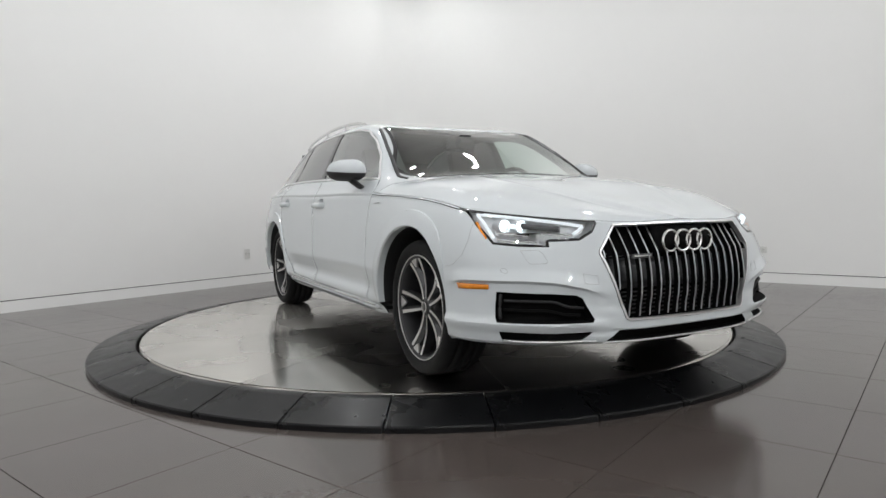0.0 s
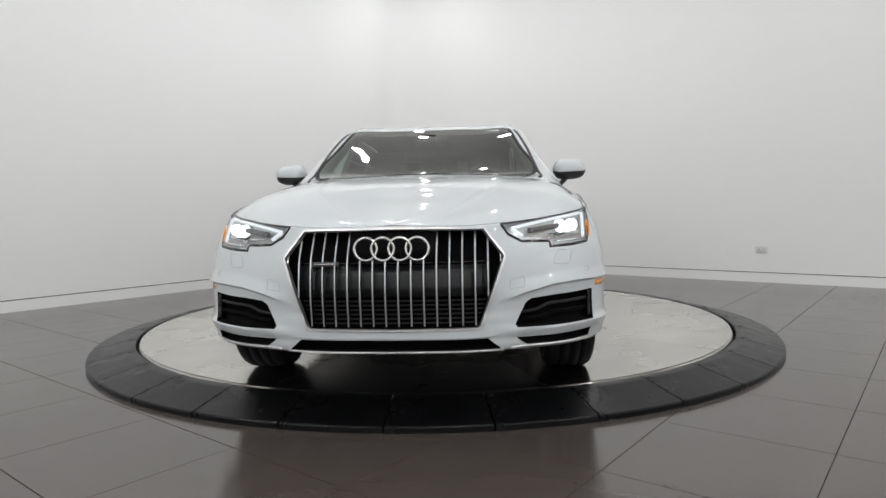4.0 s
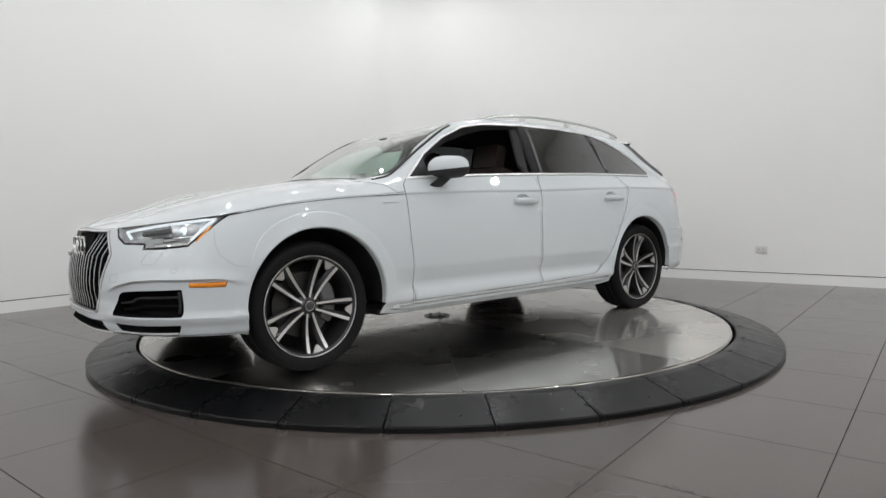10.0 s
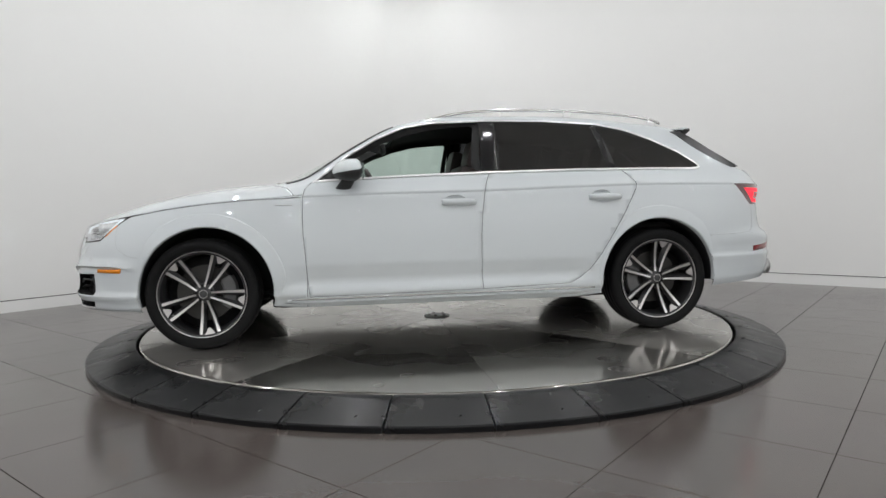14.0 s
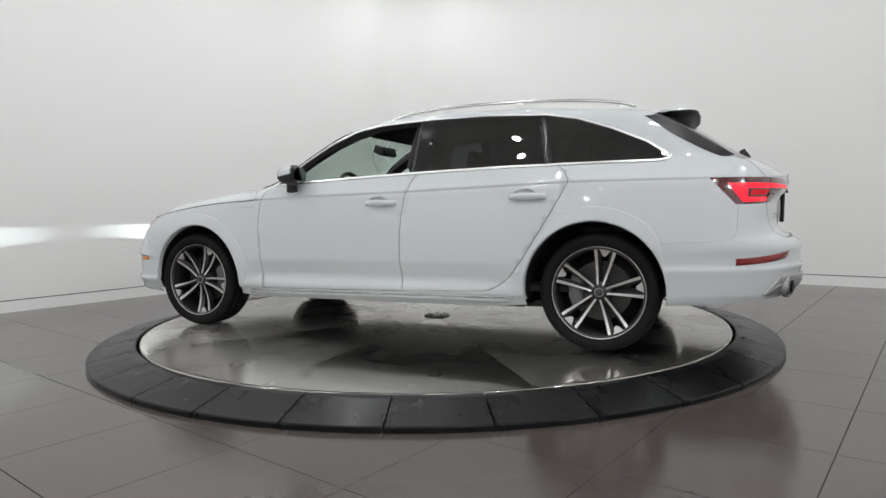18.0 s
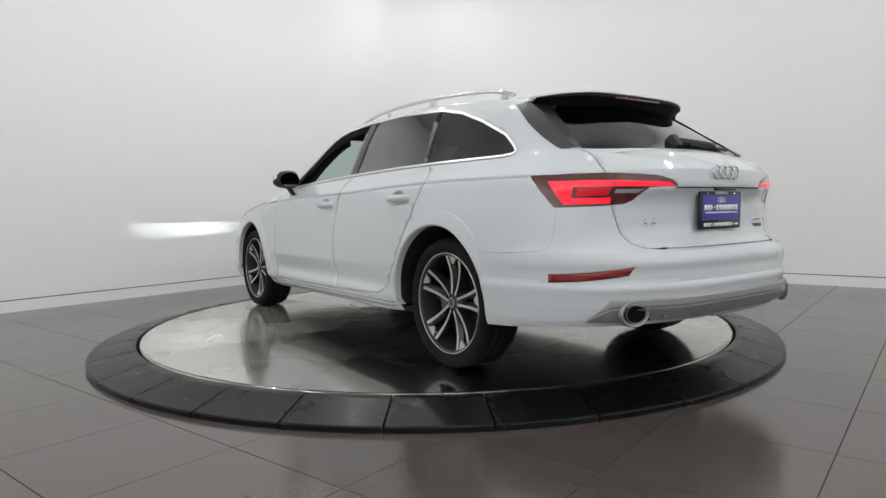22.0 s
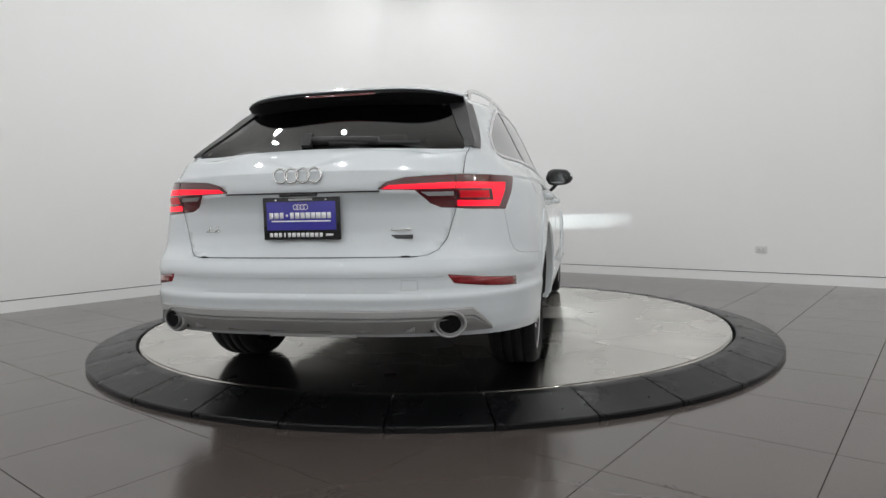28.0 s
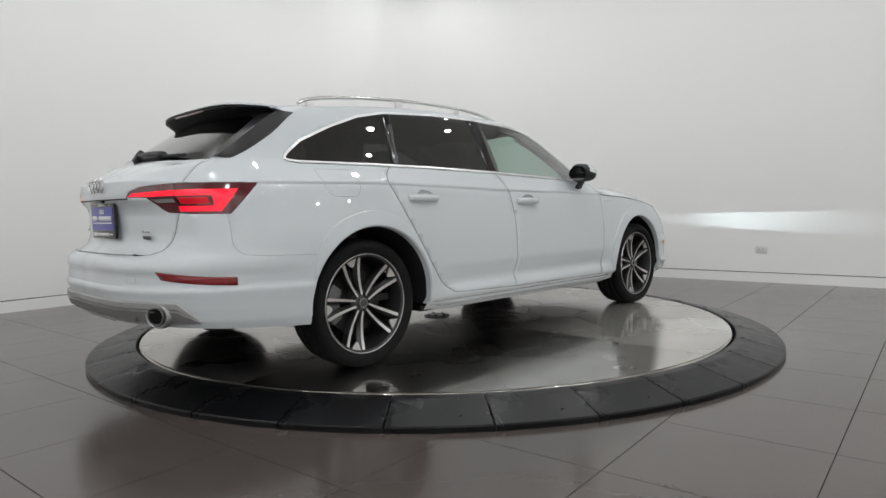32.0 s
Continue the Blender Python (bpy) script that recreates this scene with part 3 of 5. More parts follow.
def panel(names, mirror, keep=None):
    """A fresh bmesh of the named regions: both halves welded, or the left one alone."""
    bm = bmesh.new()
    made = {}
    for name in names.split():
        for f in PANELS.get(name, ()):
            if keep and not keep(f.calc_center_median()):
                continue
            vs = []
            for v in f.verts:
                if v not in made:
                    made[v] = bm.verts.new(v.co)
                vs.append(made[v])
            try:
                bm.faces.new(vs)
            except ValueError:
                pass
    # weld the slivers that crossing cuts leave behind
    bmesh.ops.remove_doubles(bm, verts=bm.verts, dist=.0013)
    if mirror:
        bmesh.ops.mirror(bm, geom=list(bm.verts) + list(bm.edges) + list(bm.faces), matrix=Matrix(), merge_dist=2e-4, axis="Y")
        bmesh.ops.recalc_face_normals(bm, faces=bm.faces)
    outward(bm)
    return bm


def outward(bm):
    bm.normal_update()
    score = sum(f.normal.dot(f.calc_center_median() - Vector((f.calc_center_median().x * 0.6, 0, 0.55))) * f.calc_area() for f in bm.faces)
    if score < 0:
        bmesh.ops.reverse_faces(bm, faces=bm.faces)
    bm.normal_update()


def rim_faces(bm, width, skip=None):
    """Draw the sheet's border inward by width and fill the strip left outside. Returns the strip's faces and outer vertices."""
    bm.normal_update()
    border = [e for e in bm.edges if len(e.link_faces) == 1 and not (skip and skip((e.verts[0].co + e.verts[1].co) / 2))]
    pull, normal = {}, {}
    for e in border:
        f = e.link_faces[0]
        a, b = e.verts
        way = f.normal.cross(b.co - a.co)
        if way.length < 1e-9:
            continue
        way.normalize()
        if way.dot(f.calc_center_median() - (a.co + b.co) / 2) < 0:
            way = -way
        for v in (a, b):
            pull[v] = pull.get(v, Vector()) + way * (b.co - a.co).length
    outer = {}
    for v in {v for e in border for v in e.verts}:
        normal[v] = v.normal.copy()
        outer[v] = bm.verts.new(v.co)
    orient = []
    for e in border:
        f = e.link_faces[0]
        loop = next(l for l in f.loops if l.edge is e)
        orient.append((loop.vert, loop.link_loop_next.vert))
    for v, way in pull.items():
        if way.length > 1e-9:
            v.co += way.normalized() * width
    made = []
    for a, b in orient:
        try:
            made.append(bm.faces.new((outer[a], outer[b], b, a)))
        except ValueError:
            pass
    return made, {outer[v]: normal[v] for v in outer}


def rolled(bm, width=0.0013, depth=0.008, index=1, skip=None):
    """Roll the panel's edges inward, coloured black for the gap's shade, so that a dark joint shows between it and its
    neighbour.
    """
    strip, outer = rim_faces(bm, width, skip)
    for f in strip:
        f.material_index = index
    for v, n in outer.items():
        v.co -= n * depth
    bm.normal_update()
    return bm


def thick(bm, depth, lift=0.0):
    """Give a sheet depth inward; lift it off the skin first."""
    bm.normal_update()
    for v in bm.verts:
        v.co += v.normal * lift
    if depth:
        normals = {v: v.normal.copy() for v in bm.verts}
        faces, verts = list(bm.faces), list(bm.verts)
        inner = {v: bm.verts.new(v.co - normals[v] * depth) for v in verts}
        walls = []
        for f in faces:
            for l in f.loops:
                if len(l.edge.link_faces) == 1:
                    walls.append((l.vert, l.link_loop_next.vert))
        for f in faces:
            bm.faces.new([inner[v] for v in reversed(f.verts)])
        for a, b in walls:
            bm.faces.new((b, a, inner[a], inner[b]))
        bm.normal_update()
    return bm


def flipped(ob, name=None):
    """The same part on the car's other side."""
    mesh = ob.data.copy()
    mesh.transform(Matrix.Diagonal((1, -1, 1, 1)))
    mesh.flip_normals()
    twin = new(name or ob.name.split(".")[0], mesh)
    twin.parent = ob.parent
    if "label" in ob:
        twin["label"] = ob["label"]
    return twin


SKINNED = [PAINT, SHADE_AND_EDGE]
flush = lambda p: p.x < -1.69 and abs(p.z - .603) < .012 and abs(p.y) > .45
BODY = part("body", rolled(panel("body", True), skip=flush), SKINNED, CAR)
HOOD = part("hood", rolled(panel("hood", True)), SKINNED, CAR)
soft_joint = lambda p: p.x > 1.58 and .535 < p.z < .775 and abs(p.y) > .74
FRONT_BUMPER = part("front_bumper", rolled(panel("front_bumper", True), .0012, .004, skip=soft_joint), SKINNED, CAR, angle=28)
REAR_BUMPER = part("rear_bumper", rolled(panel("rear_bumper", True), .0012, .004, skip=flush), SKINNED, CAR, angle=28)
TAILGATE = part("tailgate", rolled(panel("tailgate", True)), SKINNED, CAR)
FENDER = part("fender", rolled(panel("fender", False), skip=soft_joint), SKINNED, CAR)
FRONT_DOOR = part("front_door", rolled(panel("front_door", False)), SKINNED, CAR)
REAR_DOOR = part("rear_door", rolled(panel("rear_door", False)), SKINNED, CAR)
FENDER_R, FRONT_DOOR_R, REAR_DOOR_R = flipped(FENDER), flipped(FRONT_DOOR), flipped(REAR_DOOR)


# ---- glass ----
def glass_material(name, tint, gloss_tint=1.0, rough=0.01, least=0.10):
    m = bpy.data.materials.new(name)
    m.use_nodes = True
    t = m.node_tree
    t.nodes.remove(t.nodes["Principled BSDF"])
    clear, gloss = t.nodes.new("ShaderNodeBsdfTransparent"), t.nodes.new("ShaderNodeBsdfGlossy")
    clear.inputs[0].default_value = (*tint, 1)
    gloss.inputs[0].default_value, gloss.inputs["Roughness"].default_value = (gloss_tint,) * 3 + (1,), rough
    facing, mix = t.nodes.new("ShaderNodeLayerWeight"), t.nodes.new("ShaderNodeMixShader")
    facing.inputs[0].default_value = 0.5
    power, scale = t.nodes.new("ShaderNodeMath"), t.nodes.new("ShaderNodeMath")
    power.operation, scale.operation = "POWER", "MULTIPLY_ADD"
    power.inputs[1].default_value = 3.6
    scale.inputs[1].default_value, scale.inputs[2].default_value = 0.88, least
    t.links.new(facing.outputs["Facing"], power.inputs[0])
    t.links.new(power.outputs[0], scale.inputs[0])
    t.links.new(scale.outputs[0], mix.inputs[0])
    t.links.new(clear.outputs[0], mix.inputs[1])
    t.links.new(gloss.outputs[0], mix.inputs[2])
    t.links.new(mix.outputs[0], t.nodes["Material Output"].inputs[0])
    return m


CLEAR = glass_material("clear_window_glass", (0.66, 0.81, 0.74), least=0.16)
PRIVACY = glass_material("dark_privacy_glass", (0.045, 0.047, 0.05))
LENS = glass_material("lamp_lens", (0.88, 0.89, 0.90))
INTERIOR = material("dark_interior_trim", (0.025, 0.024, 0.024), 0.75, var=0.15, scale=12, bump=0.2, bump_scale=200)
LEATHER = material("dark_leather", (0.024, 0.014, 0.012), 0.5, var=0.12, scale=15, bump=0.3, bump_scale=180)


def path(points, n):
    """Evenly placed points along a polyline."""
    pts = [Vector((*p, 0)[:3]) if len(p) == 2 else Vector(p) for p in points]
    lens = [0.0]
    for a, b in zip(pts, pts[1:]):
        lens.append(lens[-1] + (b - a).length)
    out = []
    for k in range(n):
        d = lens[-1] * k / (n - 1)
        i = min(max(j for j, q in enumerate(lens) if q <= d + 1e-9), len(pts) - 2)
        out.append(pts[i].lerp(pts[i + 1], (d - lens[i]) / max(lens[i + 1] - lens[i], 1e-9)))
    return out


def calm(bm, rounds):
    """Even out a pane's inner vertices, so that it reflects without ripples."""
    inner = [v for v in bm.verts if not v.is_boundary]
    for _ in range(rounds):
        moved = {v: sum((e.other_vert(v).co for e in v.link_edges), Vector()) / len(v.link_edges) for v in inner}
        for v, p in moved.items():
            v.co = v.co.lerp(p, .6)
    bm.normal_update()
    return bm


# the side glass: one opening on either side, split into its panes and pillars
B_FRONT = [(-.268, .95), (-.282, 1.40)]
B_BACK = [(-.375, .95), (-.395, 1.40)]
C_FRONT = [(-1.115, 1.0), (-1.015, 1.40)]
C_BACK = [(-1.165, 1.0), (-1.065, 1.40)]


def line_x(line, z):
    (x0, z0), (x1, z1) = line
    return x0 + (x1 - x0) * (z - z0) / (z1 - z0)


def side_glass():
    bm = calm(panel("glass_side", False), 30)
    tag = bm.faces.layers.int.new("trim")
    strip, _ = rim_faces(bm, 0.013)
    for f in strip:
        f[tag] = 1
    for line in (B_FRONT, B_BACK, C_FRONT, C_BACK):
        cut(bm, line, XZ, lambda f: True, closed=False)
    trim, pieces = bmesh.new(), {k: bmesh.new() for k in ("front", "pillar", "rear", "divider", "quarter")}
    made = {}
    for f in bm.faces:
        c = f.calc_center_median()
        if f[tag]:
            key, target = "trim", trim
        else:
            key = ("front" if c.x > line_x(B_FRONT, c.z) else "pillar" if c.x > line_x(B_BACK, c.z) else "rear" if c.x > line_x(C_FRONT, c.z)
                   else "divider" if c.x > line_x(C_BACK, c.z) else "quarter")
            target = pieces[key]
        vs = []
        for v in f.verts:
            if (key, v) not in made:
                made[key, v] = target.verts.new(v.co)
            vs.append(made[key, v])
        target.faces.new(vs)
    bm.free()
    return trim, pieces


trim, panes = side_glass()
for b in (trim, *panes.values()):
    outward(b)


WINDOW_TRIM = part("window_trim", thick(trim, 0.008, 0.004), SATIN, CAR, "satin silver strip round the side windows", angle=40)
flipped(WINDOW_TRIM)
PILLAR = part("pillar_cover", thick(panes["pillar"], 0.006, 0.001), GLOSS, CAR, "gloss black pillar cover")
flipped(PILLAR)
DIVIDER = part("window_divider", thick(panes["divider"], 0.006, 0.001), GLOSS, CAR)
flipped(DIVIDER)
# the driver's window is lowered, the passenger's is up
REAR_PANE = part("rear_side_window", panes["rear"], PRIVACY, REAR_DOOR, "dark privacy glass")
QUARTER = part("quarter_window", panes["quarter"], PRIVACY, CAR, "dark privacy glass")
FRONT_PANE = part("front_side_window", panes["front"], CLEAR, FRONT_DOOR_R, "clear glass, closed")
FRONT_PANE.data.transform(Matrix.Diagonal((1, -1, 1, 1)))
FRONT_PANE.data.flip_normals()
R_PANE, Q_PANE = flipped(REAR_PANE), flipped(QUARTER)
R_PANE.parent = REAR_DOOR_R
bm = calm(panel("windshield", True), 40)
for f in rim_faces(bm, .024, skip=lambda p: p.x < .30 and abs(p.y) < .54)[0]:
    f.material_index = 1
WINDSHIELD = part("windshield", bm, [CLEAR, SHADE_AND_EDGE], CAR, "clear windshield with a black edge")
bm = bmesh.new()
tube(bm, [Vector((x, y, top_z(x, y) - .003)) for x, y in ((p.x, p.y) for p in path([(.925, .672), (.85, .690), (.53, .627), (.32, .578), (.262, .563)], 40))], .0125, 8, flat=.7)
flipped(part("windshield_moulding", bm, BLACK, CAR, "black moulding beside the windshield"))
REAR_GLASS = part("rear_window", calm(panel("glass_rear", True), 40), PRIVACY, TAILGATE, "dark glass")


BLADE = material("black_blade", (0.008, 0.008, 0.009), 0.30, var=0.05, scale=10)


def pillar_blade():
    """The gloss black blade along the rear window's outer edge, from the spoiler down to the shoulder."""
    bm = bmesh.new()
    rings = []
    line = [p for p in C2 if -2.088 < p.x < -1.655]
    for k, p in enumerate(line):
        t = k / (len(line) - 1)
        inner = p.y - .070 + .045 * t
        z = p.z + .004
        wide = .030 + .062 * math.sin(math.pi * min(1.0, .12 + .80 * t)) ** .7
        ring = [(rear_x(inner, z) - .003, inner, z), (p.x - .012, p.y - .004, p.z + .006), (p.x - .010, p.y + .010, p.z + .004)]
        for f in (.35, .7, 1.0):
            x, zz = p.x + wide * f, p.z - .004
            ring.append((x, max(side_y(x, zz), p.y) + .004 * (1.3 - f), zz))
        rings.append([bm.verts.new(q) for q in ring])
    for a, b in zip(rings, rings[1:]):
        for j in range(5):
            bm.faces.new((a[j], a[j + 1], b[j + 1], b[j]))
    bm.faces.new(rings[0]), bm.faces.new(rings[-1])
    outward(bm)
    ob = part("pillar_blade", bm, BLADE, TAILGATE, "gloss black blade beside the rear window", angle=40)
    flipped(ob)


pillar_blade()
for pane in (REAR_PANE, QUARTER, FRONT_PANE, R_PANE, Q_PANE, WINDSHIELD, REAR_GLASS):
    pane.visible_shadow = False


# ---- wheels ----
def tyre(m):
    bm = bmesh.new()
    prof = [(.243, .085), (.256, .100), (.275, .112), (.296, .114), (.312, .106), (.321, .090), (.3245, .07), (.3245, .052), (.319, .051), (.319, .044), (.3255, .043),
            (.3262, .006), (.320, .005), (.320, -.005), (.3262, -.006), (.3255, -.043), (.319, -.044), (.319, -.051), (.3245, -.052), (.3245, -.07), (.321, -.090),
            (.312, -.106), (.296, -.114), (.27, -.112), (.243, -.09)]
    lathe(bm, prof, 72, m)
    bmesh.ops.recalc_face_normals(bm, faces=bm.faces)
    return bm


def rim(m):
    lip, well = bmesh.new(), bmesh.new()
    lathe(lip, [(.251, .094), (.2535, .098), (.2535, .101), (.2515, .103), (.2485, .102), (.2478, .099)], 72, m)
    lathe(well, [(.2480, .0995), (.238, .093), (.231, .070), (.228, .03), (.224, -.05), (.24, -.1)], 72, m)
    for bm in (lip, well):
        bmesh.ops.recalc_face_normals(bm, faces=bm.faces)
    return lip, well


def spoke_pair(m, z_hub=.066, z_rim=.093):
    """Two arms that spread towards the rim: a machined face, a broad dark flank towards the pair's middle, and a bright tooth at the rim."""
    dark, bright = bmesh.new(), bmesh.new()
    for s in (1, -1):
        for bm in (dark, bright):
            rings = []
            for k in range(12):
                t = k / 11
                r = .040 + (.2465 - .040) * t
                off = .0140 + .0405 * t
                half = .0052 + .0038 * t
                z = z_hub + (z_rim - z_hub) * t ** 1.4 - .012 * math.sin(math.pi * t)
                r = min(r, math.sqrt(.2478 ** 2 - (off + half) ** 2))
                if bm is bright:
                    corners = ((off - half, z - .0012), (off + half, z), (off + half, z - .006), (off - half, z - .006))
                else:
                    reach = .007 + .013 * t
                    corners = ((off - half - reach, z - .022), (off - half, z - .003), (off + half + .002, z - .003), (off + half * .6, z - .05), (off - half - reach * .7, z - .05))
                rings.append([bm.verts.new(m @ Vector((r, s * y, zz))) for y, zz in corners])
            count = len(rings[0])
            for a, b in zip(rings, rings[1:]):
                for j in range(count):
                    bm.faces.new((a[j], a[(j + 1) % count], b[(j + 1) % count], b[j]))
            bm.faces.new(rings[0]), bm.faces.new(rings[-1][::-1])
    # the bright tooth between the two outer ends
    rings = []
    for y0, r0 in ((-.040, .239), (-.026, .231), (-.010, .204), (0, .198), (.010, .204), (.026, .231), (.040, .239)):
        rim_r = math.sqrt(.2480 ** 2 - y0 ** 2)
        r0 = min(r0, rim_r - .003)
        sink = .20 * max(0.0, .226 - r0)
        rings.append([bright.verts.new(m @ Vector((r, y0, z))) for r, z in ((r0, z_rim - .004 - sink), (rim_r, z_rim - .001), (rim_r, z_rim - .01), (r0, z_rim - .014 - sink))])
    for a, b in zip(rings, rings[1:]):
        for j in range(4):
            bright.faces.new((a[j], a[(j + 1) % 4], b[(j + 1) % 4], b[j]))
    bright.faces.new(rings[0]), bright.faces.new(rings[-1][::-1])
    for bm in (dark, bright):
        bmesh.ops.recalc_face_normals(bm, faces=bm.faces)
    return dark, bright


BRAKE = material("brake_disc_iron", (0.06, 0.058, 0.056), 0.42, 0.9, var=0.1, scale=30, rough_var=0.1)
CALIPER = material("grey_caliper", (0.16, 0.16, 0.16), 0.5, 0.3, var=0.1, scale=30)


def wheel(x, s, spin):
    """A wheel in its own space: its axle is z, the outer face up."""
    hub = part("wheel", tyre(Matrix()), TYRE, CAR, "black tyre on a two-tone alloy wheel")
    hub.matrix_basis = pose(x, s * (.852 - .105), .3262, -90 * s, 0, 0) @ pose(0, 0, 0, 0, 0, spin)
    lip, well = rim(Matrix())
    barrel = part("rim", well, RIM_DARK, hub, "dark grey alloy rim with a bright lip", angle=35)
    part("rim_lip", lip, ALLOY, barrel, "bright machined lip", angle=35)
    for k in range(5):
        turn = Matrix.Rotation(2 * math.pi * k / 5, 4, "Z")
        d, b = spoke_pair(turn)
        arm = part("spoke", d, GRAPHITE, hub, angle=35)
        face = part("spoke_face", b, ALLOY, arm, "machined silver face", angle=35)
    bm = bmesh.new()
    lathe(bm, [(0, .076), (.024, .0755), (.029, .072), (.0305, .066), (.040, .058), (.060, .050), (.066, .040), (.066, .0), (0, 0)], 36)
    bmesh.ops.recalc_face_normals(bm, faces=bm.faces)
    centre = part("hub_centre", bm, GRAPHITE, hub, angle=35)
    bm = bmesh.new()
    lathe(bm, [(.0215, .0745), (.0225, .0772), (.0245, .0772), (.0255, .0745)], 32)
    part("cap_ring", bm, ALLOY, centre, "thin bright ring", angle=35)
    bm = bmesh.new()
    lathe(bm, [(0, .030), (.0035, .030), (.0045, .026), (.0045, .0)], 10, Matrix.Translation((.222, .030, .068)) @ pose(0, 0, 0, 0, -50, 0))
    part("tyre_valve", bm, CHROME, hub)
    for k in range(5):
        a = 2 * math.pi * (k + .5) / 5
        bm = bmesh.new()
        lathe(bm, [(0, .064), (.006, .064), (.0085, .061), (.0085, .03)], 10, Matrix.Translation((.050 * math.cos(a), .050 * math.sin(a), 0)))
        bmesh.ops.recalc_face_normals(bm, faces=bm.faces)
        part("wheel_bolt", bm, BOLT_BLACK, hub)
    bm = bmesh.new()
    lathe(bm, [(.0, -.004), (.165, -.004), (.167, -.012), (.165, -.03), (0, -.03)], 48)
    bmesh.ops.recalc_face_normals(bm, faces=bm.faces)
    part("brake_disc", bm, BRAKE, hub, angle=35)
    bm = bmesh.new()
    lathe(bm, [(.098, -.035), (.100, .006), (.112, .016), (.150, .019), (.176, .014), (.184, .0), (.184, -.035)], 14, start=radians(-33), turn=radians(66))
    for end in (-33, 33):
        box(bm, (.062, .024, .034), Matrix.Rotation(radians(end), 4, "Z") @ pose(.143, 0, -.002), .008)
    bmesh.ops.recalc_face_normals(bm, faces=bm.faces)
    cal = part("brake_caliper", bm, CALIPER, hub, angle=35)
    cal.matrix_basis = Matrix.Rotation(-radians(spin) + (0 if s * (1 if x < 0 else -1) > 0 else math.pi), 4, "Z")
    bm = bmesh.new()
    lathe(bm, [(0, -.045), (.232, -.045), (.236, -.09), (0, -.09)], 32)
    part("wheel_barrel", bm, BLACK, hub)
    return hub


for x, s, spin in ((1.409, 1, 26), (1.409, -1, 36), (-1.409, 1, 45), (-1.409, -1, 38)):
    wheel(x, s, spin)


# ---- arches, sills and underside ----
def arch_set(centre, s):
    cx, cz = centre
    flare, liner = bmesh.new(), bmesh.new()
    rings, inner = [], []
    n = 40
    a0, a1 = (radians(-12), radians(185)) if cx > 0 else (radians(-9), radians(184))
    for k in range(n + 1):
        a = a0 + (a1 - a0) * k / n
        d = Vector((math.cos(a), 0, math.sin(a)))
        ring = []
        # the flare runs out where the bumper begins
        f = min(1.0, max(0.0, (cz + d.z * ARCH - .47) / .16)) if d.x * cx > 0 else min(1.0, max(0.0, (cz + d.z * ARCH - .27) / .14))
        wide = .072 if cx > 0 or d.x < 0 else .072 - .051 * min(1.0, max(0.0, (.93 - d.z) / .25))
        for r, o in ((ARCH + .006 + wide * f, -.004), (ARCH + .005 + (wide - .003) * f, .001 + .005 * f), (ARCH + .004 + wide * .36 * f, .001 + .0105 * f), (ARCH + .003, .001 + .0115 * f), (ARCH - .004, .005 * f),
                     (ARCH - .005, -.03)):
            p = Vector((cx, 0, cz)) + d * r
            q = Vector((cx, 0, cz)) + d * max(r, ARCH + .012)
            y = side_y(q.x, max(q.z, bottom(q.x) + .004))
            ring.append(flare.verts.new((p.x, y + o, p.z)))
        rings.append(ring)
        y = ring[3].co.y
        inner.append([liner.verts.new((cx + d.x * (ARCH - .004), yy, cz + d.z * (ARCH - .004))) for yy in (y - .03, .62, .50)])
    for a, b in zip(rings, rings[1:]):
        for j in range(5):
            flare.faces.new((a[j], a[j + 1], b[j + 1], b[j]))
    for a, b in zip(inner, inner[1:]):
        for j in range(2):
            liner.faces.new((a[j], a[j + 1], b[j + 1], b[j]))
    liner.faces.new([r[2] for r in inner])
    for bm in (flare, liner):
        bmesh.ops.recalc_face_normals(bm, faces=bm.faces)
    outward(flare)
    f = part("wheel_arch", flare, PAINT, CAR, angle=32)
    g = part("arch_liner", liner, BLACK, CAR)
    flipped(f), flipped(g)


arch_set(ARCH_F, 1)
arch_set(ARCH_R, 1)

bm = bmesh.new()
box(bm, (3.4, 1.0, .05), pose(0, 0, .262), .01)
box(bm, (1.95, 1.56, .05), pose(0, 0, .245), .01)
box(bm, (2.3, 1.10, .06), pose(-.1, 0, .218), .02)
box(bm, (.36, 1.2, .12), pose(-2.10, 0, .37), .01)
box(bm, (.24, 1.2, .10), pose(1.93, 0, .31), .01)
part("underbody", bm, BLACK, CAR)


def undertray():
    """A black tray that closes the car's underside between the wheels and under both bumpers."""
    bm = bmesh.new()
    rings = []
    for k in range(61):
        x = 2.20 - 4.56 * k / 60
        near = min(W0, key=lambda p: abs(p.x - x))
        y = near.y - .05
        if min(abs(x - ARCH_F[0]), abs(x - ARCH_R[0])) < ARCH + .01:
            y = min(y, .60)
        z = bottom(x) + .022
        rings.append([bm.verts.new((x, yy, z + dz)) for yy, dz in ((-y, .02), (-y, 0), (y, 0), (y, .02))])
    for a, b in zip(rings, rings[1:]):
        for j in range(3):
            bm.faces.new((a[j], a[j + 1], b[j + 1], b[j]))
    bmesh.ops.recalc_face_normals(bm, faces=bm.faces)
    part("undertray", bm, PIT, CAR, "black plastic undertray", smooth=False)


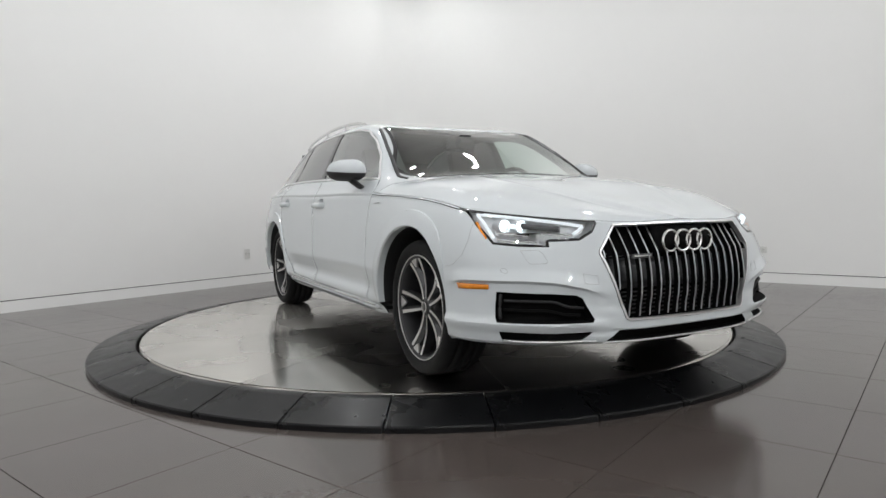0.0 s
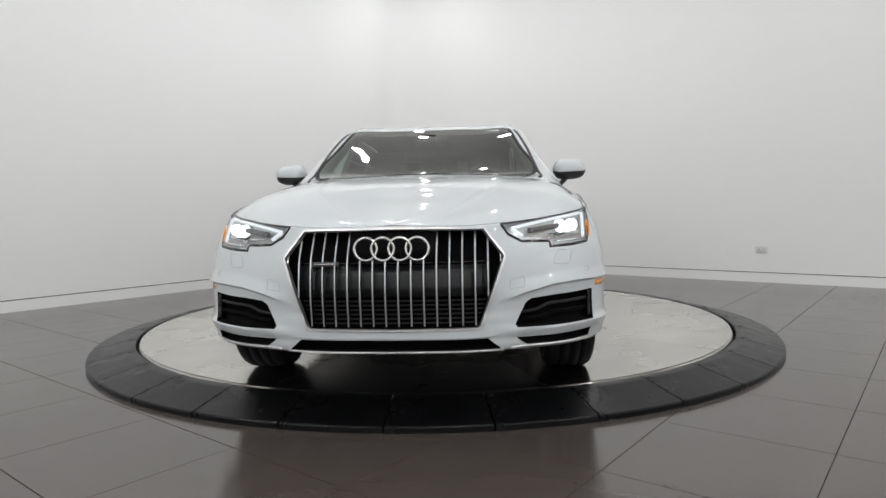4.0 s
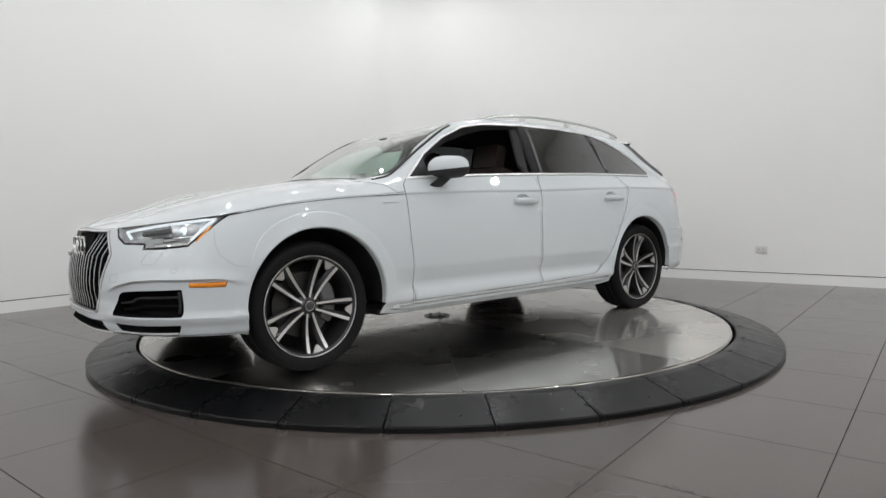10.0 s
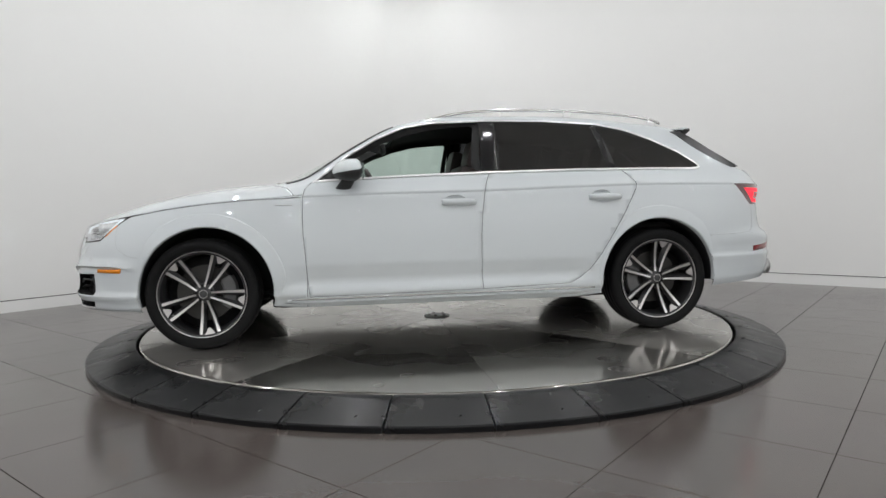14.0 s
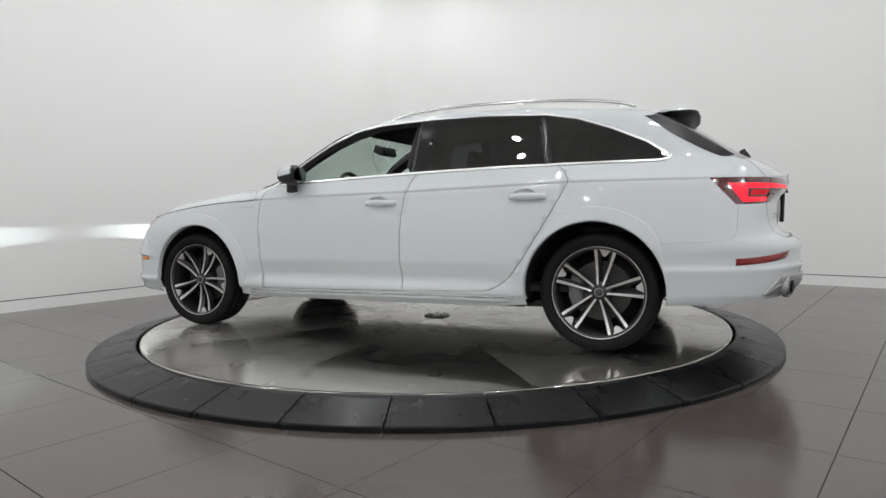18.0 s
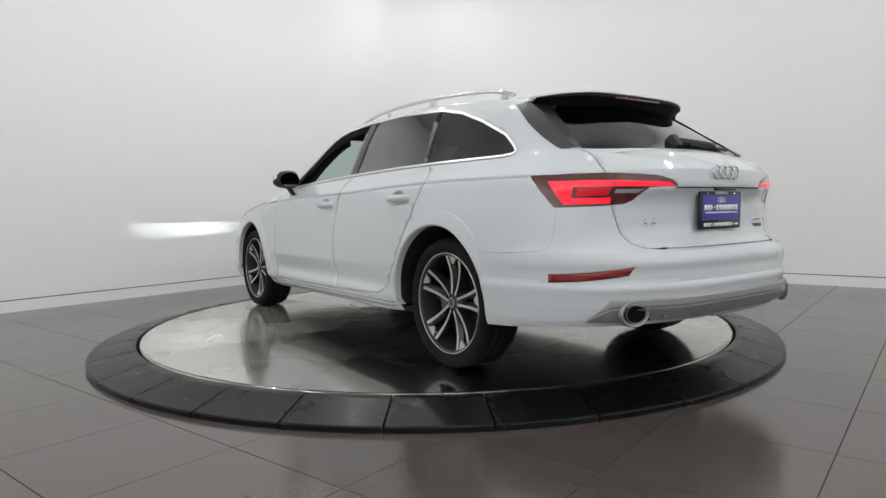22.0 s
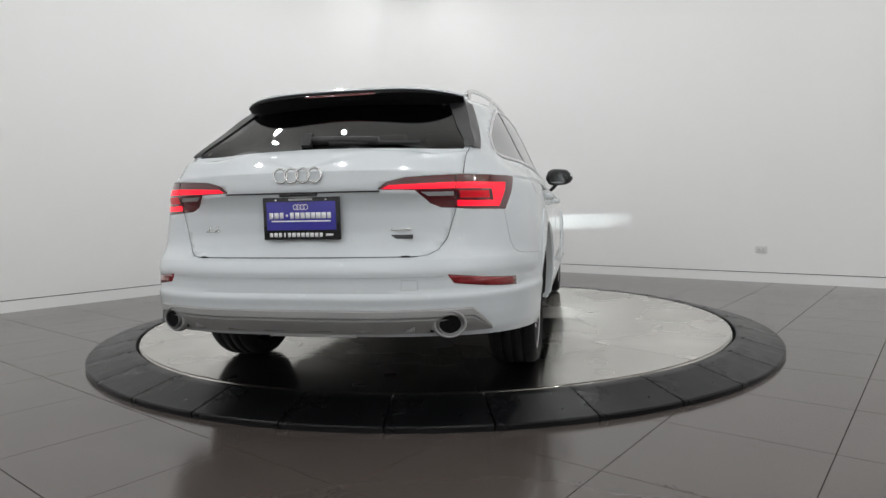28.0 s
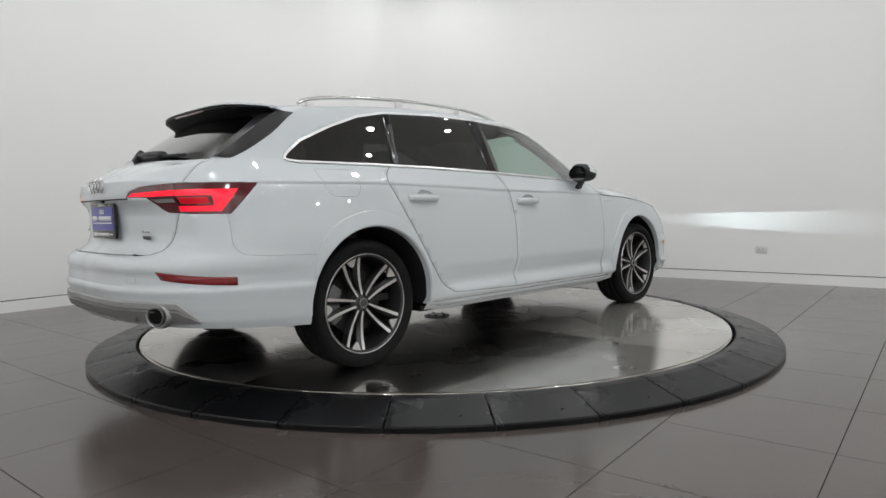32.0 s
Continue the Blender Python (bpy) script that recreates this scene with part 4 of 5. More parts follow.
def sill(s):
    bm = bmesh.new()
    rings = []
    for k in range(33):
        t = k / 32
        x = .93 - 1.93 * t
        end = min(1, min(t, 1 - t) * 14)
        y = side_y(x, .272)
        z = .268 + .012 * (t)
        h = .026 * (.25 + .75 * end)
        rings.append([bm.verts.new((x, y + dy * (.2 + .8 * end), z + dz * h / .026)) for dy, dz in ((-.004, .030), (.012, .026), (.020, .016), (.021, .006), (.008, .0), (.018, -.010), (.006, -.026), (-.02, -.03))])
    for a, b in zip(rings, rings[1:]):
        for j in range(7):
            bm.faces.new((a[j], a[j + 1], b[j + 1], b[j]))
    outward(bm)
    ob = part("sill_trim", bm, PAINT, CAR, angle=50)
    flipped(ob)
    bm = bmesh.new()
    pts = [(.90 - 1.86 * k / 24, side_y(.90 - 1.86 * k / 24, .272) + .021, .2795 + .012 * k / 24) for k in range(25)]
    tube(bm, pts, .0055, 6)
    ob = part("sill_strip", bm, CHROME, CAR, "silver strip")
    flipped(ob)


sill(1)
undertray()


# ---- front details ----
AMBER = material("amber_lens", (0.85, 0.27, 0.015), 0.18, coat=0.8, var=0.04, scale=40)
SPOILER_BLACK = material("black_spoiler_plastic", (0.004, 0.004, 0.0045), 0.5, Specular_IOR_Level=0.15, var=0.05, scale=10)
RED_LENS = material("dark_red_lens", (0.085, 0.004, 0.008), 0.12, coat=1.0, var=0.05, scale=30)
RED_REFLECTOR = material("red_reflector", (0.20, 0.005, 0.008), 0.2, coat=0.8, var=0.08, scale=60)
LAMP_GREY = material("lamp_housing", (0.58, 0.59, 0.60), 0.32, 0.7)
FRAME_SILVER = material("grille_silver", (0.72, 0.72, 0.72), 0.30, 0.9, var=0.03, scale=20)
RADAR = material("dark_radar_panel", (0.009, 0.0105, 0.012), 0.30, var=0.05, scale=10)
BAR = material("silver_bar", (0.52, 0.53, 0.54), 0.34, 0.9, var=0.03, scale=20)
SILVER = material("silver_skid_paint", (0.34, 0.34, 0.335), 0.42, 0.6, var=0.05, scale=12)
GREY_PLASTIC = material("dark_grey_plastic", (0.055, 0.056, 0.058), 0.45, var=0.08, scale=20)


def glowing(name, color, strength, body=1.0):
    m = bpy.data.materials.new(name)
    m.use_nodes = True
    b = m.node_tree.nodes["Principled BSDF"]
    b.inputs["Base Color"].default_value = (*(body * c for c in color), 1)
    b.inputs["Emission Color"].default_value = (*color, 1)
    b.inputs["Emission Strength"].default_value = strength
    b.inputs["Roughness"].default_value = 0.2
    return m


WHITE_LED = glowing("white_led", (0.90, 0.96, 1.0), 0.95, 0.25)
LOW_BEAM = glowing("projector_beam", (0.84, 0.96, 1.0), 5.0)
RED_DIM = glowing("dim_red_led", (0.7, 0.008, 0.02), 0.10)
RED_LED = glowing("red_led", (1.0, 0.006, 0.03), 0.70)


def bezel(region, name, width, mats, parent, depth=0.0, label=""):
    """A lamp lens with a dark rim: returns the lens bmesh with the rim as its second material."""
    bm = panel(region, False)
    bm.normal_update()
    ring = rim_faces(bm, width)[0]
    for f in ring:
        f.material_index = 1
    return part(name, bm, mats, parent, label)


def recess(region, name, depth, mat, parent, label="", mirror=False, way=Vector((-1, 0, 0))):
    """The back and the walls of an opening in the skin."""
    bm = panel(region, mirror)
    border = [e for e in bm.edges if e.is_boundary]
    front = {}
    for e in border:
        for v in e.verts:
            if v not in front:
                front[v] = bm.verts.new(v.co)
    for v in list(bm.verts):
        if v not in front.values():
            v.co += way * depth
    for e in border:
        a, b = e.verts
        try:
            bm.faces.new((a, b, front[b], front[a]))
        except ValueError:
            pass
    bmesh.ops.recalc_face_normals(bm, faces=bm.faces)
    return part(name, bm, mat, parent, label, angle=30)


def on_front(y, z, lift=0.0):
    return Vector((front_x(y, z) + lift, y, z))


def on_rear(y, z, lift=0.0):
    return Vector((rear_x(y, z) - lift, y, z))


def on_side(x, z, lift=0.0):
    return Vector((x, side_y(x, z) + lift, z))


# headlamps
lamp_well = recess("headlamp", "headlamp", 0.06, LAMP_GREY, CAR, "clear headlamp with lit white projectors and an amber corner")
lens = bezel("headlamp", "lens", 0.010, [LENS, GLOSS], lamp_well, label="clear lens with a black rim")
lens.visible_shadow = False
HEAD_PARTS = [lens]


def lamp_bar(name, pts, radius, mat, lift, label, n=14, flat=1.0):
    bm = bmesh.new()
    tube(bm, [on_front(p.x, p.y, lift) for p in path(pts, n)], radius, 8, flat=flat)
    return part(name, bm, mat, lamp_well, label)


HEAD_PARTS += [
    lamp_bar("daylight_strip", [(.772, .770), (.70, .757), (.60, .741), (.50, .723), (.458, .714)], .0065, WHITE_LED, -.020, "lit white strip", n=20),
    lamp_bar("daylight_strip", [(.458, .712), (.478, .698), (.500, .683)], .007, WHITE_LED, -.020, "lit white strip", n=6),
    lamp_bar("lower_strip", [(.505, .680), (.58, .683), (.615, .684)], .0045, CHROME, -.020, "bright lower strip"),
    lamp_bar("daylight_strip", [(.772, .765), (.766, .71), (.762, .672)], .0065, WHITE_LED, -.018, "lit white strip"),
    lamp_bar("lower_strip", [(.752, .664), (.70, .658), (.632, .655)], .0055, CHROME, -.020, "bright lower strip"),
    lamp_bar("light_guide", [(.53, .702), (.60, .711), (.655, .719)], .012, GREY_PLASTIC, -.040, "dark inner panel"),
    lamp_bar("reflector", [(.64, .675), (.69, .684), (.74, .690)], .012, CHROME, -.044, "bright inner reflector"),
    lamp_bar("corner_reflector", [(.784, .668), (.790, .700), (.790, .735)], .007, AMBER, -.010, "amber reflector", n=5),
]
for y, z, mat, label in ((.660, .717, LOW_BEAM, "lit projector"), (.712, .720, LOW_BEAM, "lit projector")):
    bm = bmesh.new()
    lathe(bm, [(0, .018), (.010, .016), (.018, .009), (.022, -.002), (.0225, -.02)], 20, Matrix.Translation(on_front(y, z, -.046)) @ pose(0, 0, 0, 0, 90, 0))
    bmesh.ops.recalc_face_normals(bm, faces=bm.faces)
    HEAD_PARTS.append(part("projector", bm, mat, lamp_well, label, angle=40))
    bm = bmesh.new()
    lathe(bm, [(.0245, -.03), (.0265, .028), (.0285, .028), (.0275, -.03)], 24, Matrix.Translation(on_front(y, z, -.046)) @ pose(0, 0, 0, 0, 90, 0))
    bmesh.ops.recalc_face_normals(bm, faces=bm.faces)
    HEAD_PARTS.append(part("projector_shroud", bm, LAMP_GREY, lamp_well, "grey shroud round a projector", angle=40))

# the low beam: a fine bright line under a black shield, which cuts it off level
SHIELD = material("black_beam_shield", (0, 0, 0), 1.0)
SHIELD.node_tree.nodes["Principled BSDF"].inputs["Specular IOR Level"].default_value = 0.0
BEAM = glowing("beam_source", (0.84, 0.97, 1.0), BEAM_POWER)
by = [.615 + .07 * k / 6 for k in range(7)]
bz = .690
line, shade = bmesh.new(), bmesh.new()
rows_ = []
for y in by:
    x = front_x(y, bz)
    rows_.append(((x - .056, y, bz - .0001), (x - .056, y, bz - .0005),
                  (x - .006, y, bz), (x - .060, y, bz), (x - .060, y, bz - .003), (x - .008, y, bz - .0042)))
lv = [[line.verts.new(p) for p in r[:2]] for r in rows_]
sv = [[shade.verts.new(p) for p in r[2:]] for r in rows_]
for a, b in zip(lv, lv[1:]):
    line.faces.new((a[0], a[1], b[1], b[0]))
for a, b in zip(sv, sv[1:]):
    for j in range(3):
        shade.faces.new((a[j], a[j + 1], b[j + 1], b[j]))
for row in sv[::2]:
    shade.faces.new(row)
HEAD_PARTS.append(part("beam_shield", shade, SHIELD, lamp_well, "black shield", smooth=False))
HEAD_PARTS.append(part("beam_line", line, BEAM, lamp_well, "lit low-beam line", smooth=False))
well_r = flipped(lamp_well)
for ob in HEAD_PARTS:
    twin = flipped(ob)
    twin.parent = well_r
    twin.visible_shadow = ob.visible_shadow

# radiator grille
GRILLE = recess("grille", "grille", 0.085, PIT, CAR, "black grille with upright silver bars in a silver frame", mirror=True)
bm = panel("grille", True)
bm.normal_update()
ring = rim_faces(bm, 0.0085)[0]
bmesh.ops.delete(bm, geom=[f for f in bm.faces if f not in set(ring)], context="FACES")
part("grille_frame", thick(bm, 0.02, 0.005), FRAME_SILVER, GRILLE, "satin silver frame", angle=40)


def bar_span(y):
    """Lower and upper end of an upright grille bar."""
    top = .708 if abs(y) < .345 else .708 - (abs(y) - .345) * 1.30
    low = .352 if abs(y) < .322 else .352 + (abs(y) - .322) * 2.65
    return low, top


for k in range(-9, 9):
    y = (k + .5) * .0485
    low, top = bar_span(y)
    if abs(y) < .15:
        top = .604
    face, spine = bmesh.new(), bmesh.new()
    rings, backs = [], []
    knots = sorted({low, top, *(q for q in (.395, .43, .434, .48, .53, .58, .603, .607, .65) if low + .004 < q < top - .004)})
    for z in knots:
        x = front_x(y, z) - .006 - .34 * max(0.0, z - .605) - .16 * max(0.0, .432 - z)
        rings.append([face.verts.new((x + dx, y + dy, z)) for dx, dy in ((.0065, -.0030), (.009, -.0024), (.009, .0024), (.0065, .0030))])
        backs.append([spine.verts.new((x + dx, y + dy, z)) for dx, dy in ((.0064, -.0026), (.0064, .0026), (-.016, .0020), (-.016, -.0020))])
    for bm, rows in ((face, rings), (spine, backs)):
        for a, b in zip(rows, rows[1:]):
            for j in range(4):
                bm.faces.new((a[j], a[(j + 1) % 4], b[(j + 1) % 4], b[j]))
        bm.faces.new(rows[0]), bm.faces.new(rows[-1])
        bmesh.ops.recalc_face_normals(bm, faces=bm.faces)
    bar_ = part("grille_bar", face, BAR, GRILLE, angle=30)
    part("bar_spine", spine, PIT, bar_, "black spine", smooth=False)
for j in range(6):
    z = .362 + .017 * j
    half = .322 + (z - .352) * .36
    bm = bmesh.new()
    tube(bm, [on_front(-half + 2 * half * q / 20, z, -.034) for q in range(21)], .0035, 5)
    part("grille_rib", bm, BLACK, GRILLE)
bm = bmesh.new()
rings = []
for q in range(25):
    y = -.37 + .74 * q / 24
    rings.append([bm.verts.new(on_front(y, z, -.036)) for z in (.462, .50, .54, .583)])
for a, b in zip(rings, rings[1:]):
    for j in range(3):
        bm.faces.new((a[j], a[j + 1], b[j + 1], b[j]))
bmesh.ops.recalc_face_normals(bm, faces=bm.faces)
part("radar_panel", thick(bm, .006), RADAR, GRILLE, "smooth dark grey panel")
bm = bmesh.new()
tube(bm, [on_front(-.38 + .76 * q / 24, .592, -.026) for q in range(25)], .0045, 6)
part("cross_rib", bm, GLOSS, GRILLE)


def ring_badge(name, parent, at, spread, radius, thick_, face, n=4):
    """A row of overlapping bright rings."""
    bm = bmesh.new()
    for k in range(n):
        off = (k - (n - 1) / 2) * spread
        c = at(off)
        pts = [c + Vector((face * .0006 * (k % 2), radius * math.cos(a), radius * math.sin(a))) for a in (2 * math.pi * q / 36 for q in range(36))]
        rings = []
        for i, p in enumerate(pts):
            out = (p - c).normalized()
            rings.append([bm.verts.new(p + out * (thick_ * math.cos(u)) + Vector((face, 0, 0)) * (thick_ * math.sin(u))) for u in (2 * math.pi * w / 8 for w in range(8))])
        for i in range(36):
            a, b = rings[i], rings[(i + 1) % 36]
            for j in range(8):
                bm.faces.new((a[j], a[(j + 1) % 8], b[(j + 1) % 8], b[j]))
    bmesh.ops.recalc_face_normals(bm, faces=bm.faces)
    return part(name, bm, CHROME, parent, "chrome rings")


ring_badge("badge", GRILLE, lambda y: on_front(0, .647, .012) + Vector((-abs(y) * .06, y, 0)), .0655, .043, .0058, 1)
bm = bmesh.new()
rings = []
for q in range(13):
    y = -.165 + .33 * q / 12
    rings.append([bm.verts.new(on_front(y, z, -.022)) for z in (.595, .65, .708)])
for a, b in zip(rings, rings[1:]):
    for j in range(2):
        bm.faces.new((a[j], a[j + 1], b[j + 1], b[j]))
part("badge_backing", thick(bm, .006), PIT, GRILLE)
bm = bmesh.new()
box(bm, (.006, .105, .018), Matrix.Translation(on_front(-.255, .592, .004)), .003)
PLAQUE = part("name_plaque", bm, GREY_PLASTIC, GRILLE, "small dark plaque with a silver bar")
bm = bmesh.new()
box(bm, (.002, .084, .006), Matrix.Translation(on_front(-.255, .592, .0085)))
part("name_bar", bm, CHROME, PLAQUE)

# openings in the bumper
FOG = recess("fog", "side_inlet", 0.06, PIT, FRONT_BUMPER, "black side inlet")
bm = bmesh.new()
tube(bm, [on_front(p.x, p.y, -.02) for p in path([(.76, .425), (.60, .420), (.55, .398), (.49, .392)], 14)], .006, 6)
part("inlet_blade", bm, BLACK, FOG)
bm = bmesh.new()
tube(bm, [on_front(p.x, p.y, -.012) for p in path([(.772, .450), (.775, .352)], 8)], .0075, 6)
part("inlet_post", bm, BLACK, FOG)
bm = bmesh.new()
tube(bm, [on_front(p.x, p.y, -.030) for p in path([(.76, .385), (.62, .382), (.56, .366), (.50, .362)], 14)], .008, 6)
part("inlet_blade", bm, PIT, FOG)
fog_r = flipped(FOG)
for ob in list(FOG.children):
    flipped(ob).parent = fog_r
SLIT = recess("slit", "lower_slit", 0.04, PIT, FRONT_BUMPER)
flipped(SLIT)
recess("chin", "lower_inlet", 0.05, PIT, FRONT_BUMPER, mirror=True)
bm = bmesh.new()
tube(bm, [on_front(p.x, p.y, .002) for p in path([(-.42, .252), (0, .251), (.42, .252)], 31)], .005, 8)
part("lip_strip", bm, FRAME_SILVER, FRONT_BUMPER, "silver lower strip")
bm = bmesh.new()
tube(bm, [on_front(p.x, p.y, .001) for p in path([(.450, .258), (.50, .2615), (.62, .261), (.70, .262), (.765, .264)], 20)], .0055, 8)
ob = part("corner_strip", bm, FRAME_SILVER, FRONT_BUMPER, "silver lower strip")
flipped(ob)
MARKER = part("side_marker", thick(panel("marker", False), 0.006, 0.003), AMBER, FRONT_BUMPER, "amber side marker")
flipped(MARKER)


FAINT = material("fine_joint", (0.34, 0.35, 0.36), 0.7)


def outline(name, pts, place, parent, mat=FAINT, radius=.0009):
    bm = bmesh.new()
    tube(bm, [place(p.x, p.y, .0002) for p in path(pts + pts[:1], 8 * len(pts))], radius, 5)
    return part(name, bm, mat, parent)


flipped(outline("washer_cover", [(.703, .624), (.646, .625), (.634, .612), (.623, .580), (.630, .573), (.680, .571), (.690, .580)], on_front, FRONT_BUMPER))
flipped(outline("tow_cover", [(.502, .531), (.449, .522), (.446, .487), (.503, .492)], on_front, FRONT_BUMPER))
for y, z in ((.765, .545),):
    flipped(outline("parking_sensor", [(y + .010 * math.cos(a), z + .010 * math.sin(a)) for a in (k * math.pi / 4 for k in range(8))], on_front, FRONT_BUMPER))

# ---- sides ----
def handle(x, z, door):
    c = on_side(x, z)
    bm = bmesh.new()
    rings = []
    for k in range(15):
        t = k / 14
        xx = x + .105 - .21 * t
        bow = math.sin(math.pi * min(1, max(0, t))) ** .35
        y = side_y(xx, z) + .002 + .034 * bow
        h = .0155 + .004 * math.sin(math.pi * t)
        rings.append([bm.verts.new((xx, y + dy * .012, z + dz * h)) for dy, dz in ((.55, .8), (1, 0), (.55, -.8), (-.5, -1), (-1, 0), (-.5, 1))])
    for a, b in zip(rings, rings[1:]):
        for j in range(6):
            bm.faces.new((a[j], a[(j + 1) % 6], b[(j + 1) % 6], b[j]))
    bm.faces.new(rings[0]), bm.faces.new(rings[-1])
    bmesh.ops.recalc_face_normals(bm, faces=bm.faces)
    ob = part("door_handle", bm, PAINT, door, angle=60)
    region = "grip_front" if door is FRONT_DOOR else "grip_rear"
    gx, gz = GRIPS[0] if door is FRONT_DOOR else GRIPS[1]
    bm = panel(region, False)
    bmesh.ops.subdivide_edges(bm, edges=list(bm.edges), cuts=2, use_grid_fill=True)
    for v in bm.verts:
        r2 = ((v.co.x - gx) / .058) ** 2 + ((v.co.z - gz) / .027) ** 2
        v.co.y -= .020 * max(0.0, 1 - r2) ** .7
    outward(bm)
    cup = part("grip_cup", bm, PAINT, door)
    return ob, cup


for x, z, door, other in ((-.105, .838, FRONT_DOOR, FRONT_DOOR_R), (-1.032, .856, REAR_DOOR, REAR_DOOR_R)):
    for ob in handle(x, z, door):
        flipped(ob).parent = other

def window_frame():
    bm = bmesh.new()
    loop = [(.715, .985)] + [(.213, 1.003), (-.255, 1.018)] + [(-.270, 1.20), (-.285, 1.345)] + [(.025, 1.336), (.205, 1.306), (.385, 1.229), (.566, 1.118)]
    mid = Vector((.15, 1.12))
    outer = path([(*p,) for p in loop + loop[:1]], 70)[:-1]
    rings = []
    for p in outer:
        q = Vector((p.x, p.y))
        way = mid - q
        inn = q + way.normalized() * min(.042, way.length * .3)
        if q.y < 1.03 and q.x < .6:
            inn = q + Vector((0, .006))
        rings.append([bm.verts.new(on_side(*q, -.006)), bm.verts.new(on_side(*q, -.022)), bm.verts.new(on_side(*inn, -.030)), bm.verts.new(on_side(*inn, -.06))])
    for a, b in zip(rings, rings[1:] + rings[:1]):
        for j in range(3):
            bm.faces.new((a[j], a[j + 1], b[j + 1], b[j]))
    bmesh.ops.recalc_face_normals(bm, faces=bm.faces)
    ob = part("window_frame", bm, BLACK, FRONT_DOOR, "black window frame")
    flipped(ob).parent = FRONT_DOOR_R


window_frame()

# fuel flap, on the right-hand side only
bm = bmesh.new()
tube(bm, [on_side(p.x, p.y, .0003) for p in path([(-1.42, 1.0), (-1.44, .975), (-1.44, .90), (-1.47, .865), (-1.60, .865), (-1.64, .89), (-1.645, .975), (-1.64, 1.0), (-1.42, 1.0)], 60)], .0008, 5)
bm.transform(Matrix.Diagonal((1, -1, 1, 1)))
part("fuel_flap", bm, FAINT, CAR)

# a black tube painted as the shade in the joint between hood and fender
bm = bmesh.new()
tube(bm, [p + Vector((0, .0008, .0008)) for p in C0 if .83 < p.x < 1.88], .0019, 6)
flipped(part("hood_joint", bm, SHADE_AND_EDGE, HOOD))
# fender plaques
bm = bmesh.new()
box(bm, (.100, .003, .0065), Matrix.Translation(on_side(.93, .836, .002)) @ pose(0, 0, 0, 0, 0, 1.5), .0015)
flipped(part("fender_badge", bm, BAR, FENDER, "small silver badge")).parent = FENDER_R


def mirror_part():
    foot, shell_, lower_ = bmesh.new(), bmesh.new(), bmesh.new()
    # housing: a rounded box, wider outside, built in rings from its inner to its outer end
    rings, low = [], []
    for k in range(13):
        t = k / 12
        y = .793 + .182 * t
        fade = (1 - abs(2 * t - 1) ** 3.2) ** .5 if 0 < t < 1 else .12
        fx = .090 * (fade * .75 + .25 * (1 - t)) + .004
        hz = .066 * fade * (1.0 - .20 * t) + .004
        cx, cz = .545 - .045 * t, 1.022 - .002 * t
        ring = []
        for j in range(20):
            a = 2 * math.pi * j / 20
            ca, sa = math.cos(a), math.sin(a)
            px = math.copysign(abs(ca) ** .88, ca)
            pz = math.copysign(abs(sa) ** .92, sa)
            ring.append(Vector((cx + fx * (px * 1.15 if px > 0 else px * .45), y, cz + hz * (pz if pz > 0 else pz * .8))))
        rings.append(ring)
    vs = [[shell_.verts.new(p) for p in r] for r in rings]
    for a, b in zip(vs, vs[1:]):
        for j in range(20):
            shell_.faces.new((a[j], a[(j + 1) % 20], b[(j + 1) % 20], b[j]))
    shell_.faces.new(vs[0]), shell_.faces.new(vs[-1])
    bmesh.ops.recalc_face_normals(shell_, faces=shell_.faces)
    bmesh.ops.bisect_plane(shell_, geom=list(shell_.verts) + list(shell_.edges) + list(shell_.faces), plane_co=(.53, 0, 1.020), plane_no=(.12, 0, 1))
    for f in shell_.faces:
        c = f.calc_center_median()
        f.material_index = 1 if c.z + .12 * (c.x - .53) < 1.020 or c.x < .535 - .045 * (c.y - .795) / .165 else 0
    housing = part("door_mirror", shell_, [PAINT, BLACK], CAR, "white door mirror on a black foot", angle=60)
    rings = []
    for k, (x, y, z, w, h) in enumerate(((.585, .800, .925, .040, .012), (.580, .815, .932, .040, .014), (.560, .845, .960, .036, .018), (.545, .870, .985, .034, .02))):
        rings.append([foot.verts.new((x + w * math.cos(a), y, z + h * math.sin(a))) for a in (2 * math.pi * q / 12 for q in range(12))])
    for a, b in zip(rings, rings[1:]):
        for j in range(12):
            foot.faces.new((a[j], a[(j + 1) % 12], b[(j + 1) % 12], b[j]))
    bmesh.ops.recalc_face_normals(foot, faces=foot.faces)
    foot_ob = part("mirror_foot", foot, BLACK, housing)
    bm = bmesh.new()
    lathe(bm, [(0, 0), (.05, 0)], 24, Matrix.Translation((.476, .878, 1.022)) @ pose(0, 0, 0, 0, -90, 6) @ Matrix.Diagonal((.95, 1.3, 1, 1)))
    glass = part("mirror_glass", bm, MIRROR, housing)
    # black cover in the window's front corner
    bm = bmesh.new()
    tri = [(.735, .985), (.60, .992), (.58, 1.10), (.60, 1.10)]
    vs = [bm.verts.new(on_side(x, z, -.004)) for x, z in tri]
    bm.faces.new(vs)
    cover = part("mirror_cover", thick(bm, .006), BLACK, CAR)
    for ob in (housing, foot_ob, glass):
        grow = Matrix.Translation((.53, .80, .97)) @ Matrix.Diagonal((1.16, 1.16, 1.14, 1)) @ Matrix.Translation((-.53, -.80, -.97))
        ob.data.transform(grow)
    return housing, (foot_ob, glass), cover


MIRROR = material("mirror_glass", (0.16, 0.165, 0.17), 0.02, 1.0)
housing, kids, cover = mirror_part()
twin = flipped(housing)
for ob in kids:
    flipped(ob).parent = twin
flipped(cover)

